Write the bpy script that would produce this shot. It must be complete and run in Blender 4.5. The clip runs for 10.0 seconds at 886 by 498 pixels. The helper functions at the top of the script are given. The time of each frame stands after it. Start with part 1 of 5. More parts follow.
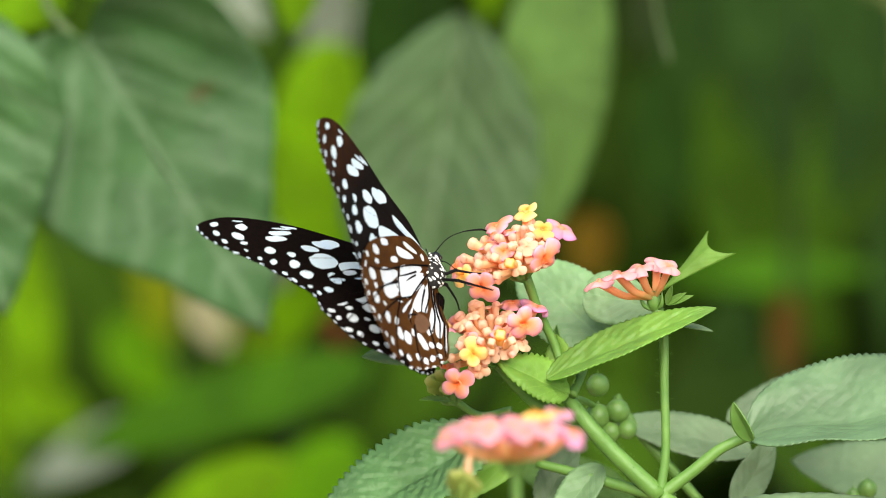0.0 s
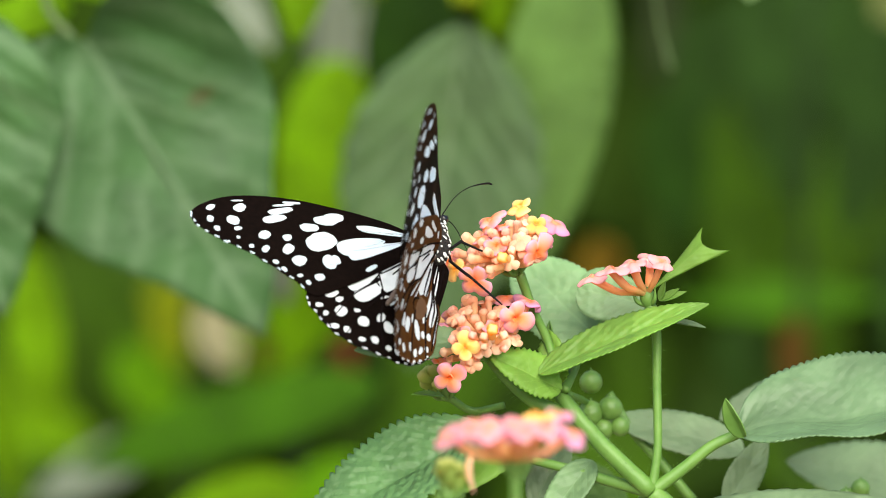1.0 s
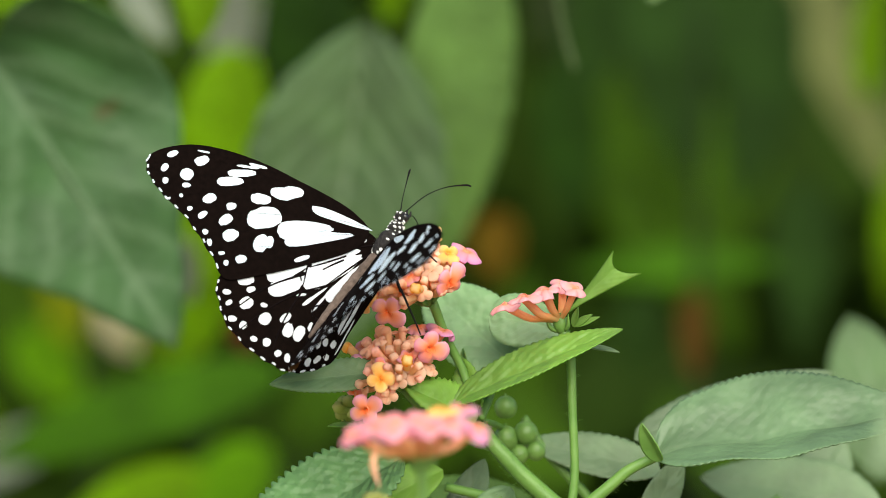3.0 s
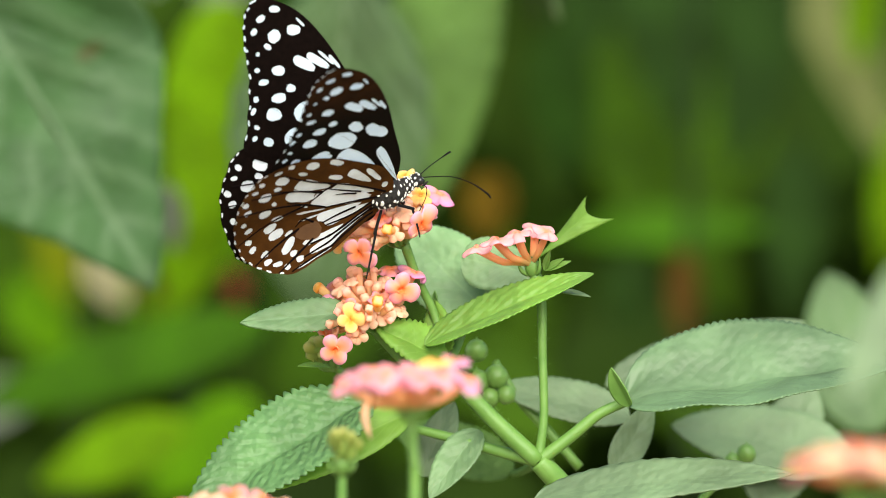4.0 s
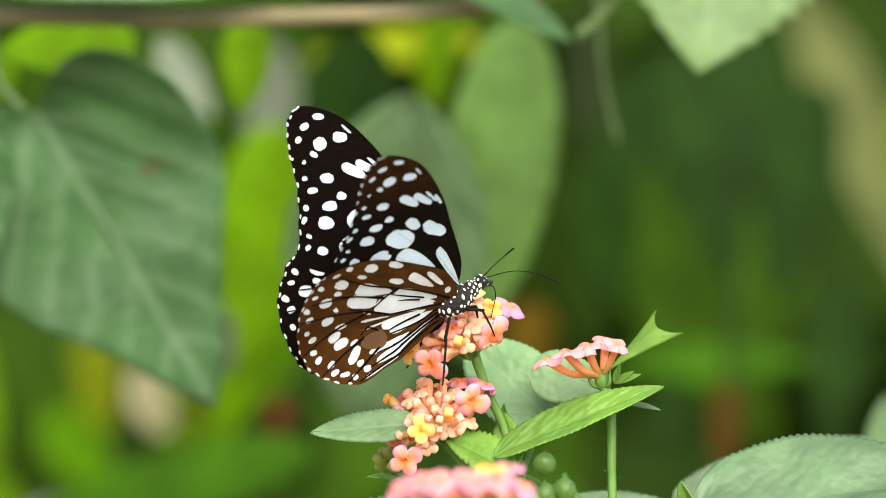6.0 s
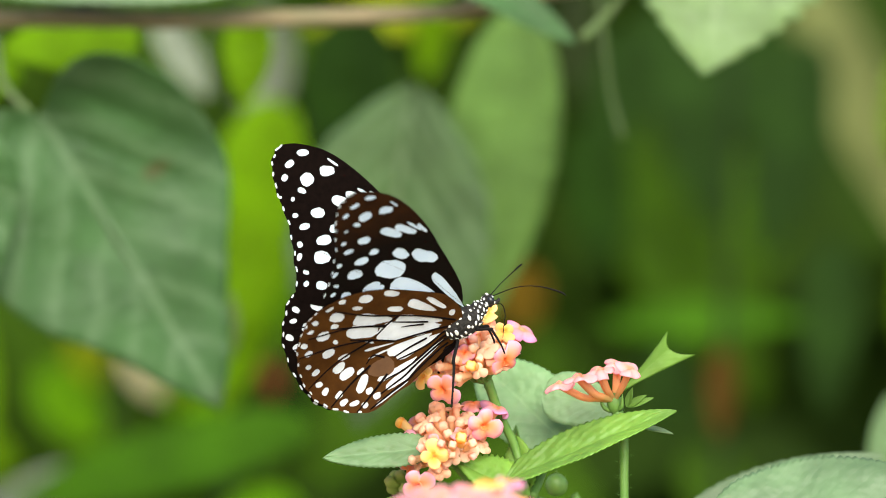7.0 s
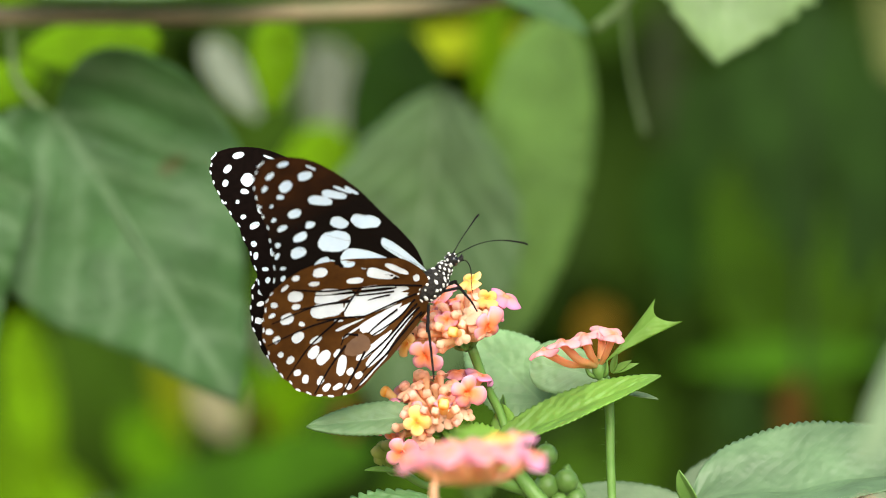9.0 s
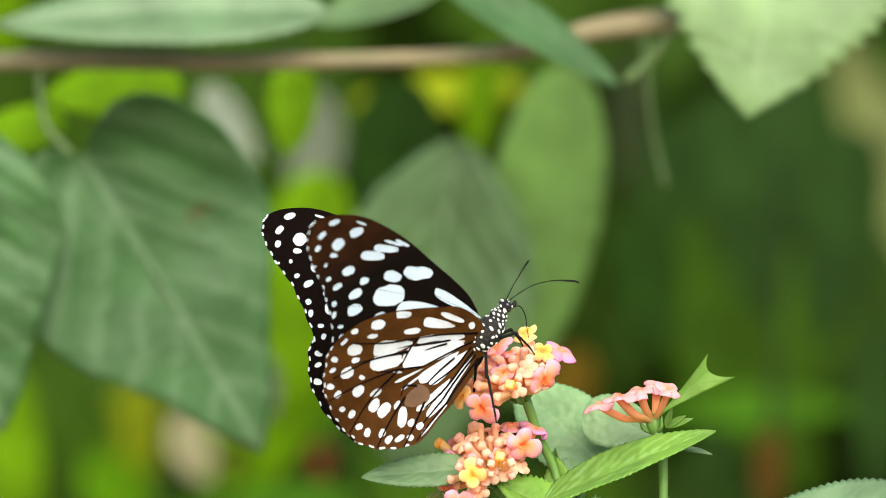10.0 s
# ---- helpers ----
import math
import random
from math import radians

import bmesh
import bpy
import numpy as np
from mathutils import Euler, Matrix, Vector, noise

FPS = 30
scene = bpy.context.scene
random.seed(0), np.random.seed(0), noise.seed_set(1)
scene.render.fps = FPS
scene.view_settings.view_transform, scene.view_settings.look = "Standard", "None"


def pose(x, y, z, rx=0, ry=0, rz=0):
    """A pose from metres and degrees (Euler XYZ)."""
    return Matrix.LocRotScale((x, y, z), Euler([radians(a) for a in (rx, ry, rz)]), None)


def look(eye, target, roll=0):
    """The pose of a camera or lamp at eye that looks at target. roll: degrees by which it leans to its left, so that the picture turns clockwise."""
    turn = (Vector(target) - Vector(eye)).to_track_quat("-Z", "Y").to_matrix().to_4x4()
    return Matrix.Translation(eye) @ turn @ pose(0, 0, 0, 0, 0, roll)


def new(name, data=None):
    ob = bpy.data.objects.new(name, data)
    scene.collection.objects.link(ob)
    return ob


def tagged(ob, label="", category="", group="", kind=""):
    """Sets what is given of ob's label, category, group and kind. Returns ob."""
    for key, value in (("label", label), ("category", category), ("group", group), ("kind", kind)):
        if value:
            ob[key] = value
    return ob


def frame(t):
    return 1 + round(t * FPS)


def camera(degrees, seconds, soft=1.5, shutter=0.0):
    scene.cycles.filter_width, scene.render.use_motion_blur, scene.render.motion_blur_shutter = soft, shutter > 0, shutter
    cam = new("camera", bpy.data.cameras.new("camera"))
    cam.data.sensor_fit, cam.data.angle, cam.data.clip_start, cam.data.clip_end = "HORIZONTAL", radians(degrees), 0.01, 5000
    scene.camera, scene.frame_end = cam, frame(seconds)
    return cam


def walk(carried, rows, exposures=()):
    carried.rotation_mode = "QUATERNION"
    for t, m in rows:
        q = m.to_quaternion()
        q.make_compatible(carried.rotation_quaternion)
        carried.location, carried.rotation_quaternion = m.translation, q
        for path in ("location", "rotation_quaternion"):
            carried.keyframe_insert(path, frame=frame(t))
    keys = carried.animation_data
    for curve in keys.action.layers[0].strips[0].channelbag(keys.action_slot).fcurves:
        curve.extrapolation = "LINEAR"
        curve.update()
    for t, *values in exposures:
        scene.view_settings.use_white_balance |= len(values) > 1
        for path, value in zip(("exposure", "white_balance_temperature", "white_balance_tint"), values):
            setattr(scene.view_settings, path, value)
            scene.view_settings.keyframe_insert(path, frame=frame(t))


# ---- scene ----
cam = camera(4.93, 10.0, soft=0.35)
cam.data.dof.use_dof = True
cam.data.dof.focus_distance = 1.994
cam.data.dof.aperture_fstop = 13.0
PATH = [
    (0.0, look((-0.0000, -2.0000, 1.0000), (-0.00000, -0.00000, 1.00000), 0.00)),
    (0.3, look((-0.0155, -1.9998, 0.9839), (-0.00155, 0.00008, 0.99932), -0.07)),
    (0.4, look((-0.0125, -1.9998, 0.9912), (-0.00186, 0.00012, 1.00200), -0.13)),
    (0.5, look((-0.0057, -1.9999, 1.0066), (-0.00154, 0.00010, 1.00768), -0.20)),
    (0.7, look((0.0073, -2.0001, 1.0271), (-0.00069, -0.00020, 1.00596), -0.05)),
    (1.0, look((0.0126, -1.9992, 0.9773), (0.00132, 0.00070, 0.99896), 0.38)),
    (1.2, look((0.0161, -1.9993, 0.9698), (0.00218, 0.00038, 1.00180), 0.44)),
    (1.4, look((0.0203, -1.9996, 0.9678), (0.00716, 0.00010, 0.99909), 0.46)),
    (1.5, look((0.0216, -1.9998, 0.9677), (0.01142, -0.00006, 0.99856), 0.46)),
    (1.6, look((0.0222, -2.0000, 0.9683), (0.01446, -0.00028, 1.00175), 0.32)),
    (1.8, look((0.0225, -2.0002, 0.9842), (0.01444, -0.00033, 1.00772), -0.34)),
    (2.0, look((-0.0082, -2.0001, 1.0178), (0.01338, -0.00020, 1.00767), -0.71)),
    (2.1, look((-0.0051, -1.9998, 1.0175), (0.01551, 0.00006, 1.00693), -1.00)),
    (2.2, look((-0.0020, -1.9996, 1.0168), (0.01899, 0.00026, 1.00715), -1.17)),
    (3.3, look((-0.0031, -2.0009, 1.0144), (0.01644, -0.00102, 1.00318), -0.87)),
    (3.5, look((-0.0031, -2.0025, 1.0135), (0.01739, -0.00259, 1.00246), -0.55)),
    (4.0, look((0.0108, -2.0025, 1.0005), (0.02257, -0.00257, 0.99189), -0.14)),
    (4.5, look((-0.0183, -2.0029, 0.9995), (0.02175, -0.00326, 0.99653), 0.12)),
    (5.0, look((-0.0142, -2.0033, 0.9971), (0.01417, -0.00350, 1.00260), 0.10)),
    (5.5, look((-0.0021, -2.0042, 0.9821), (0.00982, -0.00454, 1.01623), 0.10)),
    (5.7, look((-0.0047, -2.0033, 0.9804), (0.00915, -0.00367, 1.01387), 0.25)),
    (7.0, look((-0.0261, -2.0025, 1.0337), (0.00638, -0.00279, 1.01827), 0.23)),
    (7.5, look((-0.0138, -2.0000, 1.0426), (0.01036, -0.00038, 1.01165), 0.38)),
    (8.0, look((-0.0033, -1.9955, 1.0408), (0.01290, 0.00423, 1.01438), 0.01)),
    (8.5, look((0.0308, -1.9926, 0.9994), (0.01262, 0.00726, 1.00889), -0.38)),
    (9.0, look((0.0455, -1.9947, 0.9792), (0.00964, 0.00474, 1.01202), -0.40)),
    (9.5, look((0.0201, -1.9966, 0.9527), (0.00349, 0.00235, 1.01448), 0.13)),
    (10.0, look((-0.0181, -1.9973, 0.9840), (-0.00120, 0.00228, 1.02212), 0.37)),
]

walk(cam, PATH, exposures=[(0.0, 0.95), (1.5, 0.98), (2.0, 0.82), (3.5, 0.68), (4.0, 1.02), (4.5, 1.02), (5.0, 0.9), (5.5, 1.07), (7.0, 1.05), (8.0, 0.96), (9.0, 0.95), (10.0, 0.97)])

# ---- world and sun: soft daylight under thin cloud ----
world = bpy.data.worlds.new("sky")
scene.world = world
world.use_nodes = True
wn = world.node_tree.nodes
sky = wn.new("ShaderNodeTexSky")
sky.sky_type, sky.sun_disc = "NISHITA", False
sky.sun_elevation, sky.sun_rotation = radians(37), radians(172)
wn["Background"].inputs["Strength"].default_value = 0.11
world.node_tree.links.new(sky.outputs["Color"], wn["Background"].inputs["Color"])
sun_data = bpy.data.lights.new("sun", "SUN")
sun_data.energy, sun_data.angle, sun_data.color = 4.0, radians(60), (1.0, 0.95, 0.79)
sun = new("sun", sun_data)
sun.matrix_world = look((0.6, -4.3, 4.2), (0, 0, 1))

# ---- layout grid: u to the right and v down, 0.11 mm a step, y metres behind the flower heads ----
GRID = 0.043048 / 784


def at(u, v, y=0.0):
    s = GRID * (2 + y)
    return Vector(((u - 784) * s, y, 1 - (v - 441) * s))


def mm(*v):
    return tuple(a * 0.001 for a in v)


# ---- materials ----
def material(name):
    m = bpy.data.materials.new(name)
    m.use_nodes = True
    return m, m.node_tree.nodes, m.node_tree.links, m.node_tree.nodes["Principled BSDF"]


def plain(name, colour, rough=0.5, colour2=None, scale=400.0, bump=0.0, translucent=0.0, spec=0.5, detail=4.0, glow=None):
    """A procedural surface: two colours mixed by noise at a coarse and a fine scale, with relief."""
    m, n, l, b = material(name)
    tc = n.new("ShaderNodeTexCoord")
    a, f = n.new("ShaderNodeTexNoise"), n.new("ShaderNodeTexNoise")
    a.inputs["Scale"].default_value, a.inputs["Detail"].default_value = scale, detail
    f.inputs["Scale"].default_value = scale * 6
    l.new(tc.outputs["Object"], a.inputs["Vector"]), l.new(tc.outputs["Object"], f.inputs["Vector"])
    s = n.new("ShaderNodeMath")
    s.operation, s.use_clamp = "MULTIPLY_ADD", True
    s.inputs[1].default_value = 0.35
    l.new(f.outputs["Fac"], s.inputs[0])
    r = n.new("ShaderNodeMapRange")
    r.inputs["From Min"].default_value, r.inputs["From Max"].default_value = 0.3, 0.7
    r.inputs["To Min"].default_value, r.inputs["To Max"].default_value = -0.15, 0.8
    l.new(a.outputs["Fac"], r.inputs["Value"]), l.new(r.outputs["Result"], s.inputs[2])
    mix = n.new("ShaderNodeMixRGB")
    c2 = colour2 or tuple(c * 0.7 for c in colour)
    mix.inputs["Color1"].default_value, mix.inputs["Color2"].default_value = (*colour, 1), (*c2, 1)
    l.new(s.outputs["Value"], mix.inputs["Fac"])
    l.new(mix.outputs["Color"], b.inputs["Base Color"])
    b.inputs["Roughness"].default_value, b.inputs["Specular IOR Level"].default_value = rough, spec
    if bump:
        bp = n.new("ShaderNodeBump")
        bp.inputs["Strength"].default_value, bp.inputs["Distance"].default_value = bump, 0.0004
        l.new(s.outputs["Value"], bp.inputs["Height"]), l.new(bp.outputs["Normal"], b.inputs["Normal"])
    if translucent:
        see_through(m, mix.outputs["Color"], translucent, tint=glow)
    return m


def see_through(m, colour, share, gain=1.4, tint=None):
    n, l = m.node_tree.nodes, m.node_tree.links
    t, mx, br = n.new("ShaderNodeBsdfTranslucent"), n.new("ShaderNodeMixShader"), n.new("ShaderNodeMixRGB")
    br.blend_type = "MULTIPLY"
    br.inputs["Fac"].default_value, br.inputs["Color2"].default_value = 1.0, (*(tint or (gain, gain * 1.05, gain * 0.6)), 1)
    l.new(colour, br.inputs["Color1"]), l.new(br.outputs["Color"], t.inputs["Color"])
    mx.inputs["Fac"].default_value = share
    l.new(n["Principled BSDF"].outputs["BSDF"], mx.inputs[1]), l.new(t.outputs["BSDF"], mx.inputs[2])
    l.new(mx.outputs["Shader"], n["Material Output"].inputs["Surface"])


def leaf_material(name, colour, pale, veins=9, rough=0.45, relief=0.6, translucent=0.3, slant=0.35, spec=0.4, dark=0.65, thin=14.0, show=0.4, scar=None):
    """A leaf blade: midrib and side veins laid out by the blade's own length and width, blotches and fine grain."""
    m, n, l, b = material(name)

    def math_node(op, x, y=None, clamp=False):
        k = n.new("ShaderNodeMath")
        k.operation, k.use_clamp = op, clamp
        for i, v in enumerate((x, y)):
            if v is None:
                continue
            if isinstance(v, (int, float)):
                k.inputs[i].default_value = v
            else:
                l.new(v, k.inputs[i])
        return k.outputs["Value"]

    uv, sep, tc = n.new("ShaderNodeUVMap"), n.new("ShaderNodeSeparateXYZ"), n.new("ShaderNodeTexCoord")
    l.new(uv.outputs["UV"], sep.inputs["Vector"])
    wob = n.new("ShaderNodeTexNoise")
    wob.inputs["Scale"].default_value = 90
    l.new(tc.outputs["Object"], wob.inputs["Vector"])
    across = math_node("ABSOLUTE", math_node("SUBTRACT", math_node("MULTIPLY", sep.outputs["Y"], 2.0), 1.0))
    phase = math_node("SUBTRACT", sep.outputs["X"], math_node("MULTIPLY", across, slant))
    phase = math_node("ADD", phase, math_node("MULTIPLY", wob.outputs["Fac"], 0.14))
    tri = math_node("PINGPONG", math_node("MULTIPLY", phase, veins), 0.5)
    side = math_node("SUBTRACT", 1.0, math_node("MULTIPLY", tri, thin), True)
    rib = math_node("SUBTRACT", 1.0, math_node("MULTIPLY", across, 22.0), True)
    vein = math_node("MAXIMUM", math_node("MULTIPLY", side, 0.5), rib)
    blot, fine = n.new("ShaderNodeTexNoise"), n.new("ShaderNodeTexVoronoi")
    blot.inputs["Scale"].default_value, blot.inputs["Detail"].default_value = 60, 5
    fine.feature, fine.inputs["Smoothness"].default_value = "SMOOTH_F1", 0.8
    fine.inputs["Scale"].default_value = 560
    l.new(tc.outputs["Object"], blot.inputs["Vector"]), l.new(tc.outputs["Object"], fine.inputs["Vector"])
    c1, c2, info, hue = n.new("ShaderNodeMixRGB"), n.new("ShaderNodeMixRGB"), n.new("ShaderNodeObjectInfo"), n.new("ShaderNodeHueSaturation")
    c1.inputs["Color1"].default_value = (*(c * dark for c in colour), 1)
    c1.inputs["Color2"].default_value = (*(c * 1.25 for c in colour), 1)
    ramp = n.new("ShaderNodeMapRange")
    ramp.inputs["From Min"].default_value, ramp.inputs["From Max"].default_value = 0.3, 0.7
    l.new(blot.outputs["Fac"], ramp.inputs["Value"]), l.new(ramp.outputs["Result"], c1.inputs["Fac"])
    c2.inputs["Color2"].default_value = (*pale, 1)
    l.new(math_node("MULTIPLY", vein, show), c2.inputs["Fac"]), l.new(c1.outputs["Color"], c2.inputs["Color1"])
    l.new(math_node("ADD", math_node("MULTIPLY", info.outputs["Random"], 0.3), 0.85), hue.inputs["Value"])
    tone = c2.outputs["Color"]
    if scar:
        # a withered brown patch at one place of the blade
        du = math_node("POWER", math_node("MULTIPLY", math_node("ABSOLUTE", math_node("SUBTRACT", sep.outputs["X"], scar[0])), 1 / scar[2]), 2.0)
        dv = math_node("POWER", math_node("MULTIPLY", math_node("ABSOLUTE", math_node("SUBTRACT", sep.outputs["Y"], scar[1])), 1 / scar[3]), 2.0)
        near = math_node("SUBTRACT", 1.6, math_node("ADD", math_node("ADD", du, dv), blot.outputs["Fac"]), True)
        c3 = n.new("ShaderNodeMixRGB")
        c3.inputs["Color2"].default_value = (0.055, 0.06, 0.018, 1)
        l.new(near, c3.inputs["Fac"]), l.new(tone, c3.inputs["Color1"])
        tone = c3.outputs["Color"]
    l.new(tone, hue.inputs["Color"])
    l.new(hue.outputs["Color"], b.inputs["Base Color"])
    b.inputs["Roughness"].default_value, b.inputs["Specular IOR Level"].default_value = rough, spec
    swell = math_node("ADD", math_node("MULTIPLY", tri, 0.55), math_node("MULTIPLY", fine.outputs["Distance"], -1.8))
    bp = n.new("ShaderNodeBump")
    bp.inputs["Strength"].default_value, bp.inputs["Distance"].default_value = relief, 0.0012
    l.new(swell, bp.inputs["Height"]), l.new(bp.outputs["Normal"], b.inputs["Normal"])
    see_through(m, hue.outputs["Color"], translucent)
    return m


def petal_material(name, stops):
    """Petals and their tube: colours run from the foot of the tube (0) over the throat (0.5) to the lobes' rim (1)."""
    m, n, l, b = material(name)
    uv, sep, ramp = n.new("ShaderNodeUVMap"), n.new("ShaderNodeSeparateXYZ"), n.new("ShaderNodeValToRGB")
    l.new(uv.outputs["UV"], sep.inputs["Vector"])
    tc, noi, add = n.new("ShaderNodeTexCoord"), n.new("ShaderNodeTexNoise"), n.new("ShaderNodeMath")
    noi.inputs["Scale"].default_value, noi.inputs["Detail"].default_value = 500, 4
    l.new(tc.outputs["Object"], noi.inputs["Vector"])
    add.operation = "MULTIPLY_ADD"
    add.inputs[1].default_value = 0.16
    l.new(noi.outputs["Fac"], add.inputs[0]), l.new(sep.outputs["X"], add.inputs[2])
    sub = n.new("ShaderNodeMath")
    sub.operation = "SUBTRACT"
    sub.inputs[1].default_value = 0.08
    l.new(add.outputs["Value"], sub.inputs[0]), l.new(sub.outputs["Value"], ramp.inputs["Fac"])
    e = ramp.color_ramp.elements
    while len(e) < len(stops):
        e.new(0.5)
    for k, (p, c) in zip(e, stops):
        k.position, k.color = p, (*c, 1)
    info, hue, ma = n.new("ShaderNodeObjectInfo"), n.new("ShaderNodeHueSaturation"), n.new("ShaderNodeMath")
    ma.operation = "MULTIPLY_ADD"
    ma.inputs[1].default_value, ma.inputs[2].default_value = 0.2, 0.9
    l.new(info.outputs["Random"], ma.inputs[0]), l.new(ma.outputs["Value"], hue.inputs["Value"])
    l.new(ramp.outputs["Color"], hue.inputs["Color"]), l.new(hue.outputs["Color"], b.inputs["Base Color"])
    b.inputs["Roughness"].default_value, b.inputs["Specular IOR Level"].default_value = 0.6, 0.15
    bp = n.new("ShaderNodeBump")
    bp.inputs["Strength"].default_value, bp.inputs["Distance"].default_value = 0.3, 0.0003
    l.new(noi.outputs["Fac"], bp.inputs["Height"]), l.new(bp.outputs["Normal"], b.inputs["Normal"])
    see_through(m, hue.outputs["Color"], 0.5, 1.0, (1.1, 1.0, 0.95))
    return m


LEAF = leaf_material("lantana_leaf", (0.122, 0.205, 0.098), (0.197, 0.276, 0.157), 12, relief=0.15, rough=0.45, spec=0.5, thin=12.0, show=0.22)
QUILTED = leaf_material("quilted_lantana_leaf", (0.118, 0.245, 0.085), (0.07, 0.16, 0.045), 11, relief=0.45, rough=0.5, spec=0.4, thin=9.0, show=0.35)
LEAF_MID = leaf_material("mid_green_vine_leaf", (0.0975, 0.186, 0.0405), (0.162, 0.259, 0.081), 7, rough=0.6, spec=0.2, slant=0.4, show=0.2)
LEAF_BRIGHT = leaf_material("young_lantana_leaf", (0.15, 0.29, 0.046), (0.21, 0.34, 0.09), 9, translucent=0.38, relief=0.3, spec=0.5)
SPROUT = leaf_material("bright_young_leaf", (0.22, 0.4, 0.06), (0.3, 0.48, 0.12), 6, translucent=0.5, relief=0.15, rough=0.55)
BACK_LEAF = leaf_material("fresh_lantana_leaf", (0.18, 0.305, 0.138), (0.24, 0.39, 0.19), 7, rough=0.5, relief=0.25, translucent=0.3)
LEAF_PALE = leaf_material("matt_lantana_leaf", (0.148, 0.225, 0.115), (0.19, 0.27, 0.15), 6, rough=0.55, relief=0.25)
BIG_LEAF = leaf_material("vine_leaf", (0.04, 0.098, 0.029), (0.115, 0.19, 0.095), 5, spec=0.2, rough=0.48, relief=0.3, slant=0.6, translucent=0.2, dark=0.72, thin=3.6, show=0.85)
SCARRED = leaf_material("scarred_vine_leaf", (0.04, 0.098, 0.029), (0.115, 0.19, 0.095), 5, spec=0.2, rough=0.48, relief=0.3, slant=0.6, translucent=0.2, dark=0.72, thin=3.6, show=0.85, scar=(0.27, 0.71, 0.03, 0.06))
BIG_PALE = leaf_material("dull_vine_leaf", (0.082, 0.15, 0.055), (0.19, 0.27, 0.15), 8, rough=0.6, relief=0.25, slant=0.4, translucent=0.25, spec=0.25, thin=5.0, show=0.9)
HANGING = leaf_material("pale_hanging_leaf", (0.187, 0.289, 0.119), (0.281, 0.383, 0.204), 7, rough=0.5, relief=0.2, translucent=0.35)
LIME = leaf_material("sunlit_leaf", (0.135, 0.275, 0.0016), (0.19, 0.32, 0.007), 5, translucent=0.45, spec=0.1, rough=0.6)
FRESH = leaf_material("fresh_green_leaf", (0.0931, 0.238, 0.00103), (0.135, 0.29, 0.00414), 5, translucent=0.35, spec=0.1, rough=0.6)
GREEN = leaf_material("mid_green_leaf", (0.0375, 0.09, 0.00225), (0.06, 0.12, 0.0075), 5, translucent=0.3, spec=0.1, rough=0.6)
# SHADY and DEEP: greens with the shade of the thicket put into the colour
SHADY = leaf_material("shaded_green_leaf", (0.0135, 0.037, 0.004), (0.022, 0.054, 0.008), 6, translucent=0.1, spec=0.1, rough=0.7)
DEEP = leaf_material("deep_shade_leaf", (0.0096, 0.03, 0.0018), (0.018, 0.045, 0.0048), 5, translucent=0.15, spec=0.08, rough=0.7)
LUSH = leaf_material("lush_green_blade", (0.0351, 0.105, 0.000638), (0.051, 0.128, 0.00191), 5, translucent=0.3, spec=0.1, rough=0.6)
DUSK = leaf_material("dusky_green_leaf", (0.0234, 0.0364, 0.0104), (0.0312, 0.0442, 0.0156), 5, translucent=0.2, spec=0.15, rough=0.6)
GREY_LEAF = leaf_material("grey_green_leaf", (0.187, 0.221, 0.162), (0.221, 0.255, 0.196), 5, rough=0.5, spec=0.2)
CREAM = leaf_material("cream_dry_leaf", (0.408, 0.378, 0.224), (0.469, 0.428, 0.286), 5, rough=0.7, spec=0.1)
TAN_LEAF = leaf_material("dry_tan_leaf", (0.13, 0.15, 0.05), (0.17, 0.18, 0.075), 5, rough=0.7, spec=0.1)
OLIVE = leaf_material("olive_leaf", (0.205, 0.253, 0.00432), (0.259, 0.302, 0.0108), 5, rough=0.6, translucent=0.35, spec=0.1)
AMBER_LEAF = leaf_material("amber_dry_leaf", (0.17, 0.105, 0.008), (0.2, 0.13, 0.02), 5, rough=0.7, spec=0.1, translucent=0.35)
RUST_LEAF = leaf_material("rust_brown_leaf", (0.0922, 0.049, 0.00864), (0.115, 0.0634, 0.0173), 5, rough=0.7, spec=0.1)
RED_LEAF = leaf_material("withered_red_leaf", (0.27, 0.054, 0.0315), (0.306, 0.09, 0.054), 5, rough=0.7, spec=0.1)
STEM = plain("green_stem", (0.095, 0.215, 0.033), 0.5, (0.135, 0.265, 0.05), 220, 0.25, 0.15)
WOOD = plain("brown_twig", (0.2, 0.15, 0.08), 0.7, (0.1, 0.1, 0.045), 60, 0.5)
VINE_STALK = plain("dull_vine_stalk", (0.1, 0.145, 0.06), 0.65, (0.07, 0.11, 0.035), 90, spec=0.2)
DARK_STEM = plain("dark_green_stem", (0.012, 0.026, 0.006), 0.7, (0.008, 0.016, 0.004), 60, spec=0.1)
# pale tone made up for the unseen ground, so it bounces light onto undersides
BOUNCE_GROUND = plain("pale_bounce_ground", (0.34, 0.28, 0.18), 0.9, (0.2, 0.16, 0.09), 9, 0.8)
BERRY = plain("green_berry", (0.17, 0.31, 0.07), 0.3, (0.11, 0.23, 0.04), 300, 0.2, 0.15)
PINK = petal_material("pink_petal", [(0.0, (0.55, 0.5, 0.13)), (0.18, (0.86, 0.56, 0.28)), (0.4, (0.88, 0.48, 0.28)), (0.53, (0.92, 0.22, 0.04)), (0.68, (0.9, 0.36, 0.17)), (0.83, (0.87, 0.42, 0.33)), (1.0, (0.84, 0.46, 0.62))])
